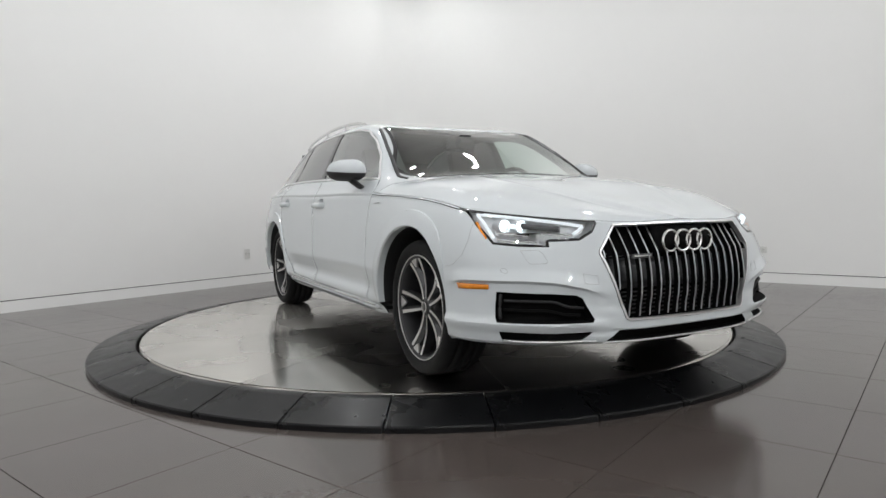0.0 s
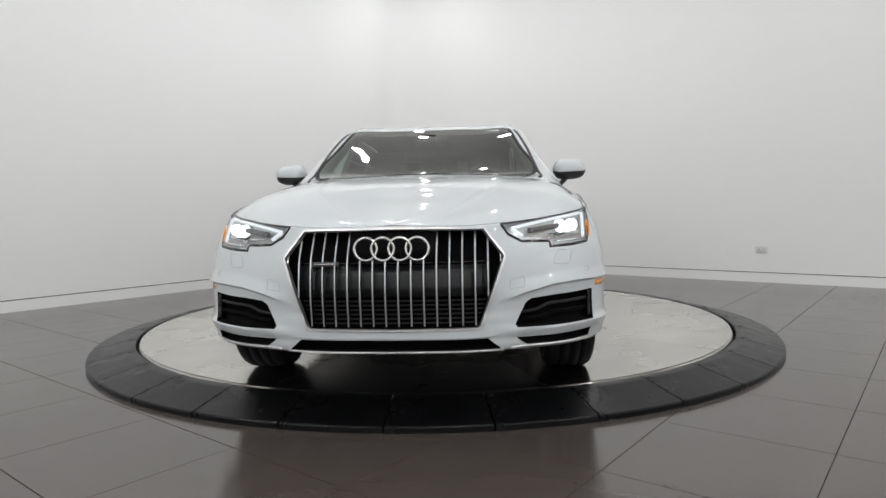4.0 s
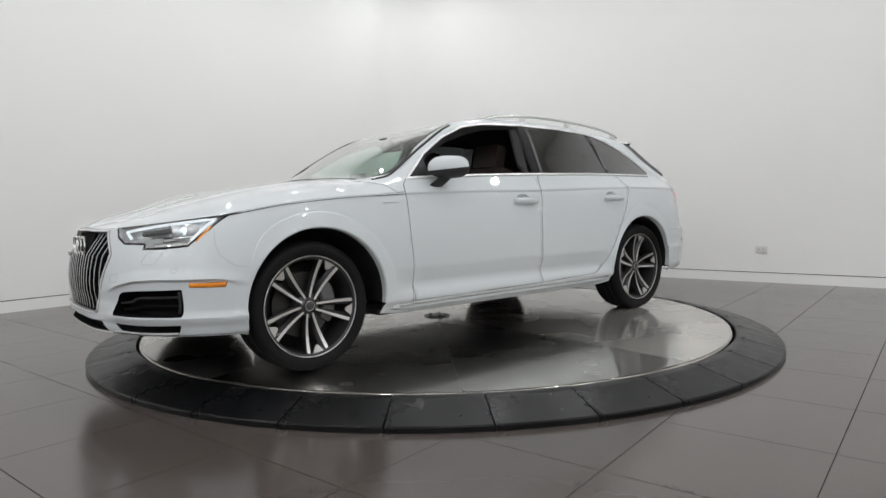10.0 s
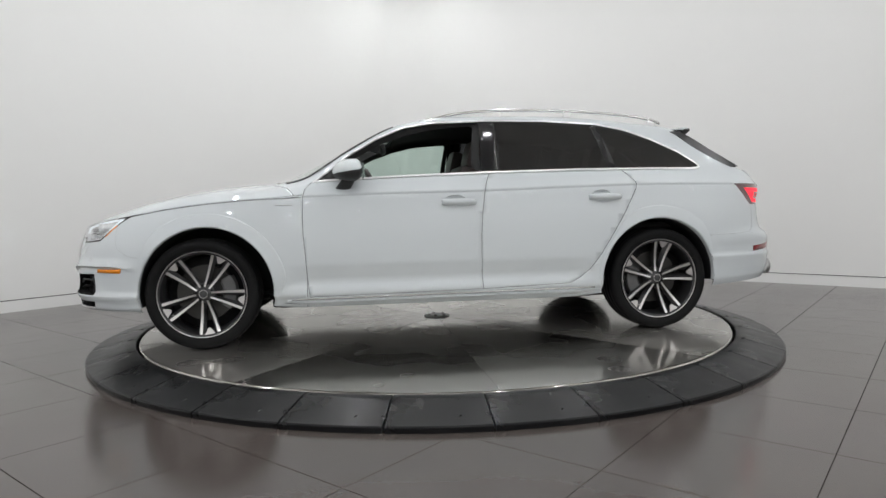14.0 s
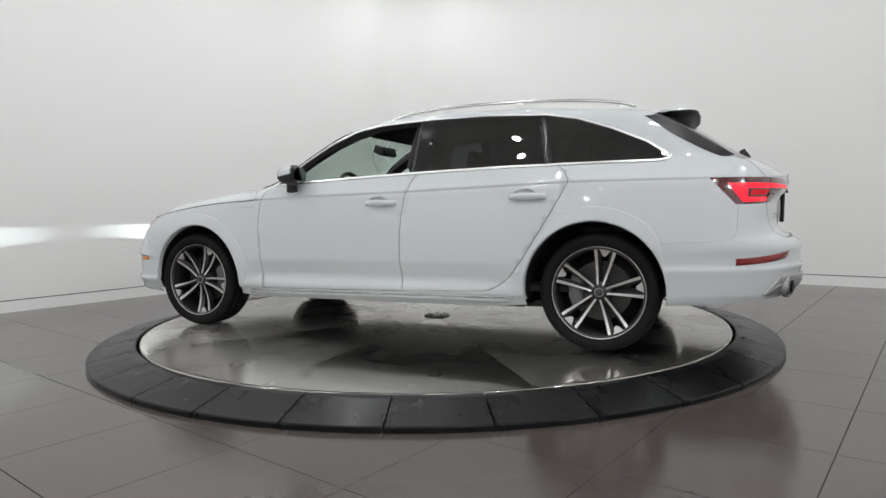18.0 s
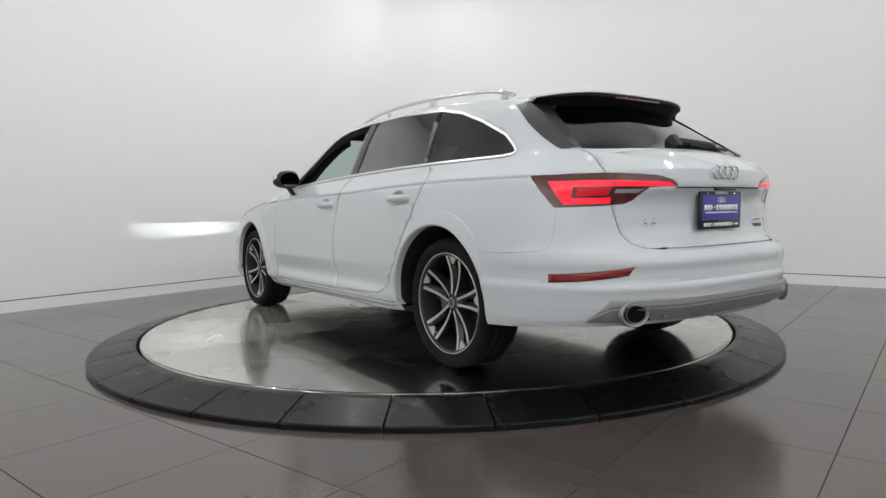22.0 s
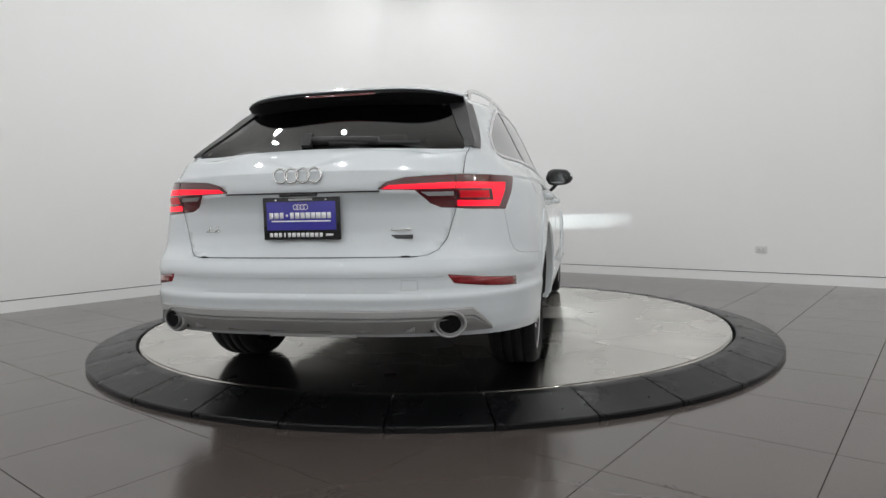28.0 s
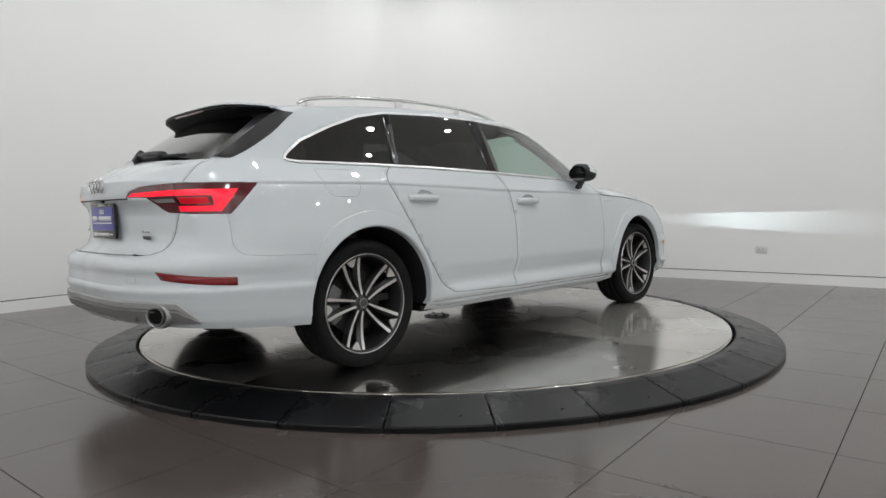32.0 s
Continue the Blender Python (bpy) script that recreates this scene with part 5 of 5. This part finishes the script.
# roof rails
def rail(s):
    pts = [(.00, 1.372), (-.06, 1.392), (-.17, 1.412), (-.45, 1.432), (-.90, 1.431), (-1.25, 1.412), (-1.46, 1.386), (-1.54, 1.366), (-1.57, 1.352)]
    curve = smooth_curve(pts, 6)
    bm = bmesh.new()
    tube(bm, [(p.x, lerp_table(-p.x, [(-.1, .545), (.4, .560), (.9, .553), (1.5, .528)]), p.y) for p in curve], .0095, 10, flat=1.15)
    ob = part("roof_rail", bm, CHROME, CAR, "satin silver roof rail")
    feet = []
    for x in (-.03, -.42, -.90, -1.50):
        y = lerp_table(-x, [(-.1, .545), (.4, .560), (.9, .553), (1.5, .528)])
        z0 = top_z(x, y) - .004
        z1 = float(np.interp(-x, [-p.x for p in curve], [p.y for p in curve]))
        bm = bmesh.new()
        box(bm, (.05, .014, max(z1 - .006 - z0, .01)), Matrix.Translation((x, y, (z0 + z1 - .006) / 2)), .003)
        feet.append(part("rail_foot", bm, FRAME_SILVER, ob, angle=40))
    two = flipped(ob)
    for f in feet:
        flipped(f).parent = two


rail(1)

# ---- rear details ----
TAIL = part("tail_lamp", thick(panel("taillamp tail_glow tail_fill tail_clear", False), 0, -.004), RED_LENS, CAR, "dark red tail lamp with a lit red bar")
GLOW = part("light_bar", thick(panel("tail_glow", False), 0, .0005), RED_LED, TAIL, "lit red bar")
CLEARP = part("reversing_lens", thick(panel("tail_clear", False), 0, .0005), LAMP_GREY, TAIL, "clear grey lens")
FILL = part("inner_light", thick(panel("tail_fill", False), 0, .0005), RED_DIM, TAIL, "dimly lit red inner field")
COVER = part("tail_cover", thick(panel("taillamp", False), 0, .0005), RED_LENS, TAIL)
bm = bmesh.new()
tube(bm, [on_rear(.603 + .004 * (z - .86), z, .0012) for z in (.797, .82, .85, .88, .91, .928)], .0022, 6)
LAMP_SEAM = part("lamp_seam", bm, SHADE_AND_EDGE, TAIL, "dark joint across the lamp")
two = flipped(TAIL)
for ob in (LAMP_SEAM, GLOW, CLEARP, FILL, COVER):
    flipped(ob).parent = two
flipped(part("rear_reflector", thick(panel("reflector", False), .004, .002), RED_REFLECTOR, REAR_BUMPER, "red reflector"))

# spoiler
def spoiler():
    top, under = bmesh.new(), bmesh.new()
    ra, rb = [], []
    for k in range(25):
        y = -.545 + 1.09 * k / 24
        e = abs(y) / .545
        drop = .026 * e ** 3
        lip = .150 * e ** 5
        slim = 1 - .6 * e ** 6
        x0, x1 = -1.68, -1.900 + lip
        z0 = top_z(x0, min(abs(y), .52)) + .001
        z1 = 1.349 - drop
        ra.append([top.verts.new((x, y, z)) for x, z in ((x0, z0), ((x0 + x1) / 2, (z0 + z1) / 2 + .006), (x1 + .01, z1 + .002), (x1, z1 - .006), (x1 + .012, z1 - .012))])
        rb.append([under.verts.new((x, y, z)) for x, z in ((x1 + .004, z1 - .009), (x1 + .002, z1 - .009 - .013 * slim), (x1 + .014, z1 - .009 - .022 * slim), (x1 + .05, 1.290 - drop * .9 + .020 * (1 - slim)),
                                                           (-1.800 + lip * .3, 1.276 - drop * .8), (-1.74, 1.268 - drop), (-1.70, 1.30 - drop))])
    for rows, bm in ((ra, top), (rb, under)):
        for a, b in zip(rows, rows[1:]):
            for j in range(len(a) - 1):
                bm.faces.new((a[j], a[j + 1], b[j + 1], b[j]))
        for end in (rows[0], rows[-1]):
            bm.faces.new(end)
        bmesh.ops.recalc_face_normals(bm, faces=bm.faces)
    s = part("spoiler", top, PAINT, TAILGATE, angle=50)
    u = part("spoiler_underside", under, SPOILER_BLACK, s, "black underside", angle=50)
    bm = bmesh.new()
    box(bm, (.006, .34, .010), Matrix.Translation((-1.904, 0, 1.322)) @ pose(0, 0, 0, 0, 5, 0), .002)
    part("brake_light", bm, RED_LENS, s, "dark red brake light strip")


spoiler()

# wiper
bm = bmesh.new()
tube(bm, [on_rear(y, z, .024) for y, z in ((.04, 1.092), (-.10, 1.089), (-.20, 1.084), (-.26, 1.078))], .019, 8)
WIPER = part("rear_wiper", bm, BLACK, TAILGATE)
bm = bmesh.new()
tube(bm, [on_rear(y, z, .016) for y, z in ((-.05, 1.076), (-.25, 1.072), (-.43, 1.070))], .009, 6)
part("wiper_blade", bm, BLACK, WIPER)
bm = bmesh.new()
box(bm, (.05, .045, .07), Matrix.Translation(on_rear(.05, 1.085, .012)) @ pose(0, 0, 0, 0, 35, 0), .012)
part("wiper_cap", bm, BLACK, WIPER, angle=40)

ring_badge("badge", TAILGATE, lambda y: on_rear(0, .934, .006) + Vector((abs(y) * .05, y, 0)), .047, .0275, .0042, -1)
for y0, bars in ((.447, ((0, .030), (-.042, .030))), (-.375, ((0, .115),))):
    bm = bmesh.new()
    for dy, w in bars:
        box(bm, (.004, w, .007), Matrix.Translation(on_rear(y0 + dy, .718, .003)))
        if len(bars) > 1:
            box(bm, (.004, .006, .026), Matrix.Translation(on_rear(y0 + dy, .727, .003)) @ pose(0, 0, 0, 18))
    part("gate_badge", bm, CHROME, TAILGATE, "small silver badge")
bm = bmesh.new()
box(bm, (.004, .11, .016), Matrix.Translation(on_rear(-.385, .690, .003)), .001)
part("gate_plaque", bm, GREY_PLASTIC, TAILGATE, "small dark grey plaque")

# dealer plate: a blue board in a black frame, its lettering as plain bars
BLUE = material("blue_plate", (0.035, 0.030, 0.30), 0.35, coat=0.4, var=0.04, scale=20)
WHITE_BAR = material("white_print", (0.80, 0.80, 0.80), 0.5)
px = rear_x(0, .77) - .012
bm = bmesh.new()
box(bm, (.012, .324, .168), pose(px, 0, .767, 0, -1.5), .004)
PLATE = part("plate_frame", bm, GLOSS, TAILGATE, "black frame round a blue dealer board")
bm = bmesh.new()
box(bm, (.003, .292, .112), pose(px - .0066, 0, .778, 0, -1.5), .001)
part("plate_board", bm, BLUE, PLATE, "blue board with white bars")


def bar(y, z, w, h, depth=.0089, mat=None):
    bm = bmesh.new()
    box(bm, (.002, w, h), pose(px - depth, y, z, 0, -1.5))
    part("plate_bar", bm, mat or WHITE_BAR, PLATE)


for k, w in enumerate((.016, .018, .015, .008, .015, .018, .017, .018, .018, .019, .018, .015)):
    bar(.1255 - k * .0222, .779, w, .024 if w > .01 else .009)
bar(0, .757, .25, .0055)
for k, w in enumerate((.013, .014, .012, .006, .012, .014, .013, .014, .014, .015, .014, .012)):
    bar(.128 - k * .0192, .703, w, .016, .0075)
bar(-.118, .703, .030, .008, .0075)
bar(0, .842, .10, .007, .0075)
for k in range(4):
    bm = bmesh.new()
    c = Vector((px - .009, -.021 + .014 * k, .812))
    tube(bm, [c + Vector((0, .010 * math.cos(a), .010 * math.sin(a))) for a in (2 * math.pi * q / 16 for q in range(16))], .0016, 5, closed=True)
    part("plate_ring", bm, WHITE_BAR, PLATE)
for y in (.105, -.105):
    bm = bmesh.new()
    lathe(bm, [(0, .004), (.005, .003), (.006, 0)], 10, Matrix.Translation((px - .006, y, .840)) @ pose(0, 0, 0, 0, -90))
    part("plate_screw", bm, CHROME, PLATE)
# plate lamp housing under the lip
bm = bmesh.new()
box(bm, (.016, .155, .012), Matrix.Translation(on_rear(0, .859, .004)), .003)
part("plate_lamp", bm, GLOSS, TAILGATE, "black lamp strip over the plate")
# dark tube painted as the shadow under the lip over the plate
bm = bmesh.new()
tube(bm, [on_rear(y, .867, .001) for y in [-.325 + .65 * k / 30 for k in range(31)]], .0032, 6)
part("gate_lip_shadow", bm, SHADE_AND_EDGE, TAILGATE)

# rear skid and tail pipes
INSET = material("skid_shadow_grey", (0.16, 0.16, 0.16), 0.45, 0.3, var=0.05, scale=12)
PIPE = material("dark_chrome", (0.30, 0.295, 0.29), 0.28, 1.0, var=0.04, scale=20)
def skid():
    bm = bmesh.new()
    rings = []
    for k in range(49):
        y = -.735 + 1.47 * k / 48
        e = abs(y)
        top = .418 if e < .50 else .418 - .20 * max(0, e - .68) if e < .70 else .418 - (e - .68) * 1.5
        bottom_ = .322
        ring = []
        for f, lift in ((1.0, .002), (.93, .012), (.70, .015), (.62, .006), (.56, .018), (.40, .016), (.0, .008)):
            z = bottom_ + (top - bottom_) * f
            ring.append(bm.verts.new(on_rear(y, max(z, .318), lift)))
        rings.append(ring)
    for a, b in zip(rings, rings[1:]):
        for j in range(6):
            bm.faces.new((a[j], a[j + 1], b[j + 1], b[j]))
    outward(bm)
    s = part("rear_skid", bm, SILVER, REAR_BUMPER, "silver-grey skid panel", angle=30)
    for side in (1, -1):
        c = on_rear(.590 * side, .358, .022)
        m = Matrix.Translation(c) @ pose(0, 0, 0, 0, 0, -21 * side) @ pose(0, 0, 0, 0, -90, 0) @ Matrix.Diagonal((.72, .88, 1, 1))
        bm = bmesh.new()
        lathe(bm, [(.079, -.022), (.075, -.003), (.069, .004), (.062, .002), (.059, -.02)], 32, m)
        bmesh.ops.recalc_face_normals(bm, faces=bm.faces)
        sur = part("pipe_surround", bm, SILVER, s, angle=40)
        bm = bmesh.new()
        lathe(bm, [(.054, -.05), (.054, .006), (.052, .011), (.0485, .010), (.047, -.02)], 32, m)
        bmesh.ops.recalc_face_normals(bm, faces=bm.faces)
        part("tail_pipe", bm, PIPE, REAR_BUMPER, "round chrome tail pipe", angle=40)
        # flat black disc in place of the shade inside the pipe
        bm = bmesh.new()
        lathe(bm, [(0, .003), (.0475, .002)], 24, m)
        part("pipe_bore", bm, PIT, REAR_BUMPER)
    # grey boxes whose colour carries the shade of the skid's recessed band
    for y in (-.42, -.26, -.10, .10, .26, .42):
        bm = bmesh.new()
        box(bm, (.008, .085, .024), Matrix.Translation(on_rear(y, .342, .0)), .002)
        part("skid_inset", bm, INSET, s)
    bm = bmesh.new()
    box(bm, (.14, .36, .014), pose(-2.33, -.05, .312), .004)
    part("tow_cover", bm, SILVER, REAR_BUMPER)


skid()
outline("tow_eye_cover", [(-.418, .530), (-.476, .530), (-.476, .492), (-.418, .492)], on_rear, REAR_BUMPER)
bm = bmesh.new()
tube(bm, [on_rear(y, .540 - .028 * (abs(y) > .70), .0003) for y in [-.57 + 1.14 * k / 40 for k in range(41)]], .0009, 5)
part("bumper_seam", bm, FAINT, REAR_BUMPER)
bm = bmesh.new()
tube(bm, [on_side(p.x, p.y, .0002) for p in path([(-1.735, .598), (-1.95, .605), (-2.04, .611), (-2.075, .625), (-2.09, .66), (-2.097, .785)], 40)], .0010, 5)
flipped(part("bumper_seam", bm, FAINT, REAR_BUMPER))
bm = bmesh.new()
tube(bm, [on_side(p.x, p.y, .0002) for p in path([(1.862, .752), (1.874, .66), (1.86, .605), (1.80, .558), (1.745, .551)], 30)], .0009, 5)
flipped(part("bumper_joint", bm, FAINT, FRONT_BUMPER))

# a black tube painted as the shade in the gap along the gate's lower edge
bm = bmesh.new()
tube(bm, [on_rear(y, .6155, .0015) for y in [-.47 + .94 * k / 40 for k in range(41)]], .0017, 6)
part("gate_gap", bm, SHADE_AND_EDGE, TAILGATE)

# aerial
bm = bmesh.new()
rings = []
for t in (0, .3, .6, .85, 1):
    w = .02 * (1 - t) + .003
    rings.append([bm.verts.new((-1.42 - .055 * t + .06 * (1 - t) * math.cos(a), w * math.sin(a), top_z(-1.42, 0) - .004 + .062 * t)) for a in (2 * math.pi * q / 12 for q in range(12))])
for a, b in zip(rings, rings[1:]):
    for j in range(12):
        bm.faces.new((a[j], a[(j + 1) % 12], b[(j + 1) % 12], b[j]))
bm.faces.new(rings[-1])
bmesh.ops.recalc_face_normals(bm, faces=bm.faces)
part("roof_aerial", bm, PAINT, CAR)

# ---- inside the car ----
def lining():
    for names, mirror, parent, depth in (("body tailgate", True, CAR, .035), ("front_door", False, FRONT_DOOR, .07), ("rear_door", False, REAR_DOOR, .07)):
        bm = panel(names, mirror, keep=lambda c: c.z > .45 and -2.3 < c.x < 1.0 and (c.z > .85 or c.x < .9))
        bm.normal_update()
        for v in bm.verts:
            v.co -= v.normal * depth
        ob = part("inner_lining", bm, INTERIOR, parent, "dark cabin lining")
        if not mirror:
            flipped(ob).parent = FRONT_DOOR_R if parent is FRONT_DOOR else REAR_DOOR_R
    bm = bmesh.new()
    box(bm, (2.9, 1.5, .04), pose(-.65, 0, .33), .01)
    box(bm, (.9, 1.3, .04), pose(-1.75, 0, .66), .01)
    part("cabin_floor", bm, INTERIOR, CAR)
    bm = bmesh.new()
    rings = []
    for k in range(15):
        y = -.70 + 1.40 * k / 14
        fall = .03 * (abs(y) / .7) ** 2
        rings.append([bm.verts.new((x - fall, y, z - fall * .6)) for x, z in ((1.06, .955), (.90, .965), (.70, .955), (.58, .925), (.55, .80), (.60, .60))])
    for a, b in zip(rings, rings[1:]):
        for j in range(5):
            bm.faces.new((a[j], a[j + 1], b[j + 1], b[j]))
    bmesh.ops.recalc_face_normals(bm, faces=bm.faces)
    dash = part("dashboard", bm, INTERIOR, CAR, "black dashboard", angle=40)
    bm = bmesh.new()
    box(bm, (.012, .20, .12), pose(.60, 0, .985, 0, -8), .006)
    part("centre_screen", bm, GLOSS, dash)
    # steering wheel on the left-hand side
    m = pose(.36, .36, .90, 0, -65, 0)
    bm = bmesh.new()
    tube(bm, [m @ Vector((.18 * math.cos(a), .18 * math.sin(a), 0)) for a in (2 * math.pi * q / 32 for q in range(32))], .015, 8, closed=True)
    wheel_ = part("steering_wheel", bm, LEATHER, CAR)
    bm = bmesh.new()
    lathe(bm, [(0, .02), (.06, .015), (.075, 0), (.06, -.03)], 20, m)
    box(bm, (.30, .035, .015), m)
    part("wheel_hub", bm, INTERIOR, wheel_)
    # mirror inside the windshield and a white sticker in its upper corner
    bm = bmesh.new()
    box(bm, (.03, .22, .065), pose(.30, 0, 1.235, 0, 15), .012)
    box(bm, (.08, .09, .06), pose(.36, 0, 1.25, 0, -25), .012)
    part("rear_view_mirror", bm, BLACK, CAR, angle=40)


def pillar_trim():
    """Black trim along the inside of a windshield pillar."""
    bm = bmesh.new()
    rings = []
    for k in range(15):
        x = .84 - .58 * k / 14
        y = lerp_table(-x, [(-.85, .690), (-.53, .626), (-.32, .578), (-.255, .560)])
        rings.append([bm.verts.new((x, y - dy, top_z(x, y - dy) - dz)) for dy, dz in ((-.004, .014), (.030, .012), (.062, .022), (.070, .060), (.0, .075))])
    for a, b in zip(rings, rings[1:]):
        for j in range(5):
            bm.faces.new((a[j], a[(j + 1) % 5], b[(j + 1) % 5], b[j]))
    bm.faces.new(rings[0]), bm.faces.new(rings[-1])
    bmesh.ops.recalc_face_normals(bm, faces=bm.faces)
    flipped(part("pillar_trim", bm, INTERIOR, CAR, "black pillar trim inside the windshield", angle=40))


def seat(x, y, wide, rear=False):
    bm = bmesh.new()
    box(bm, (.50, wide, .16), pose(x + .20, y, .47, 0, -6), .05)
    s = part("rear_seat" if rear else "front_seat", bm, LEATHER, CAR, "black leather seat", angle=60)
    bm = bmesh.new()
    box(bm, (.14, wide * .96, .60), pose(x - .10, y, .78, 0, -18), .05)
    part("backrest", bm, LEATHER, s, angle=60)
    for dy in ((-.36, 0, .36) if rear else (0,)):
        bm = bmesh.new()
        box(bm, (.09, .25, .17), pose(x - .235, y + dy, 1.155 - .02 * rear, 0, -14), .035)
        part("headrest", bm, LEATHER, s, angle=60)


lining()
pillar_trim()
seat(-.05, .36, .52)
seat(-.05, -.36, .52)
seat(-.98, 0, 1.30, True)
bm = bmesh.new()
pts = [(.30, .37), (.30, .46), (.262, .46), (.262, .37)]
vs = [bm.verts.new((x, y, top_z(x, y) - .003)) for x, y in pts]
bm.faces.new(vs)
part("windshield_sticker", thick(bm, .001), WHITE_BAR, CAR, "small white sticker")
# cowl under the windshield
bm = bmesh.new()
rings = []
for k in range(31):
    y = -.66 + 1.32 * k / 30
    x = 1.10 - .14 * (abs(y) / .66) ** 2.2
    rings.append([bm.verts.new((x + dx, y, top_z(1.10 - .14 * (abs(y) / .66) ** 2.2, y) + dz)) for dx, dz in ((.03, -.03), (-.01, -.022), (-.08, -.012))])
for a, b in zip(rings, rings[1:]):
    for j in range(2):
        bm.faces.new((a[j], a[j + 1], b[j + 1], b[j]))
outward(bm)
part("cowl", bm, BLACK, CAR)


# ---- ceiling lamps, sockets ----
GLOW_DISC = glowing("lamp_glow", (1.0, 0.99, 0.97), 6.0)
FITTING = material("white_lamp_ring", (0.75, 0.75, 0.74), 0.4)
lamp_thing = None
# the added corner and back lamps get the same fittings
for u, n, _ in LAMPS:
    at = Matrix.Translation(room(u, n, CEIL_Z))
    if lamp_thing is None:
        lamp_thing = tagged(new("ceiling_lamp"), "round recessed white ceiling lamp, switched on", "lamp", "ceiling lamps")
        bm = bmesh.new()
        lathe(bm, [(0.081, -0.001), (0.084, -0.008), (0.104, -0.006), (0.108, 0.0)], 32)
        part("lamp_ring", bm, FITTING, lamp_thing)
        bm = bmesh.new()
        lathe(bm, [(0.0, -0.003), (0.082, -0.003)], 32)
        part("lamp_glass", bm, GLOW_DISC, lamp_thing)
        lamp_thing.matrix_basis = at
    else:
        copy_thing(lamp_thing, at)

SOCKET_WHITE = material("white_socket_plastic", (0.64, 0.64, 0.62), 0.35)
SOCKET_GREY = material("socket_insert", (0.60, 0.60, 0.58), 0.5)
SLOT = material("socket_slot", (0.10, 0.10, 0.10), 0.6)


def socket(u, n, z, right, wide=0.118, high=0.072):
    """A wall socket plate, its face towards the room."""
    m = Matrix.Translation(room(u, n, z)) @ Matrix.Rotation(GRID + (math.pi / 2 if right else math.pi), 4, "Z") @ pose(0, 0, 0, 0, 0, 0)
    base = tagged(new("wall_socket"), "small white wall socket plate above the skirting", "socket", "wall sockets")
    base.matrix_basis = m
    bm = bmesh.new()
    box(bm, (wide, 0.008, high), pose(0, 0.004, 0), 0.002)
    part("plate", bm, SOCKET_WHITE, base, angle=30)
    for x in (-0.022, 0.022):
        bm = bmesh.new()
        box(bm, (0.026, 0.004, 0.034), pose(x, 0.009, 0), 0.001)
        unit = part("outlet", bm, SOCKET_GREY, base)
        for dx in (-0.006, 0.006):
            bm = bmesh.new()
            box(bm, (0.0025, 0.002, 0.010), pose(x + dx, 0.0115, 0.004))
            part("slot", bm, SLOT, unit)


socket(WALL_U, -1.378, 0.285, True)
socket(0.961, WALL_N, 0.295, False, 0.075, 0.12)
# a small dark cable stub beside the other socket
stub = tagged(new("cable_outlet"), "short dark cable end from the white wall", "cable")
stub.matrix_basis = Matrix.Translation(room(1.41, WALL_N, 0.34)) @ Matrix.Rotation(GRID, 4, "Z")
bm = bmesh.new()
tube(bm, [(0, 0, 0), (0, -0.02, -0.002), (0.012, -0.035, -0.006), (0.03, -0.04, 0.002)], 0.016, 8)
part("cable_end", bm, BLACK, stub)
bm = bmesh.new()
tube(bm, [(0.03, -0.04, 0.002), (0.05, -0.045, 0.006)], 0.006, 6)
part("cable_tip", bm, SOCKET_WHITE, stub)

# ---- floor tiles ----
FLOOR = bpy.data.objects["floor"]


def tile_mesh():
    bm = bmesh.new()
    s, e = TILE / 2 - 0.0018, 0.0002
    top = [bm.verts.new((x * (s - e), y * (s - e), 0.0)) for x, y in ((-1, -1), (1, -1), (1, 1), (-1, 1))]
    low = [bm.verts.new((x * s, y * s, -0.0012)) for x, y in ((-1, -1), (1, -1), (1, 1), (-1, 1))]
    foot = [bm.verts.new((x * s, y * s, -0.006)) for x, y in ((-1, -1), (1, -1), (1, 1), (-1, 1))]
    bm.faces.new(top)
    for a, b in ((top, low), (low, foot)):
        for j in range(4):
            bm.faces.new((a[j], b[j], b[(j + 1) % 4], a[(j + 1) % 4]))
    bmesh.ops.recalc_face_normals(bm, faces=bm.faces)
    return bm


tile = None
rest = bmesh.new()
turn = Matrix.Rotation(GRID, 4, "Z")
for i in range(-18, 8):
    for j in range(-17, 8):
        u, n = TILE_U + (i + 0.5) * TILE, TILE_N + (j + 0.5) * TILE
        if not (BACK_U - 0.2 < u < WALL_U + 0.3 and BACK_N - 0.2 < n < WALL_N + 0.3):
            continue
        p = room(u, n, FLOOR_Z)
        if p.x ** 2 + p.y ** 2 < 1.75 ** 2:
            continue
        if p.y > -4.2 and abs(p.x) < 0.9 * (p.y + 5.9):
            if tile is None:
                ob = part("tile", tile_mesh(), TILES, FLOOR, smooth=False)
                tile = ob.data
            else:
                ob = new("tile", tile)
                ob.parent = FLOOR
            ob.matrix_basis = Matrix.Translation(p) @ turn
        else:
            one = tile_mesh()
            one.transform(Matrix.Translation(p) @ turn)
            scratch = bpy.data.meshes.new("scratch")
            one.to_mesh(scratch)
            one.free()
            rest.from_mesh(scratch)
            bpy.data.meshes.remove(scratch)
tagged(part("tile_field", rest, TILES_REST, FLOOR, smooth=False), kind="stuff")


# ---- what moves: the platform turns and carries the car ----
def motions():
    times = [float(t) for t in range(33)]
    turning = []
    riding = []
    for t in times:
        m = pose(0, 0, 0, 0, 0, heading(t))
        turning.append((t, m))
        riding.append((t, m @ Matrix.Translation(CAR_SHIFT)))
    walk(DISC, turning)
    walk(CAR, riding)


motions()
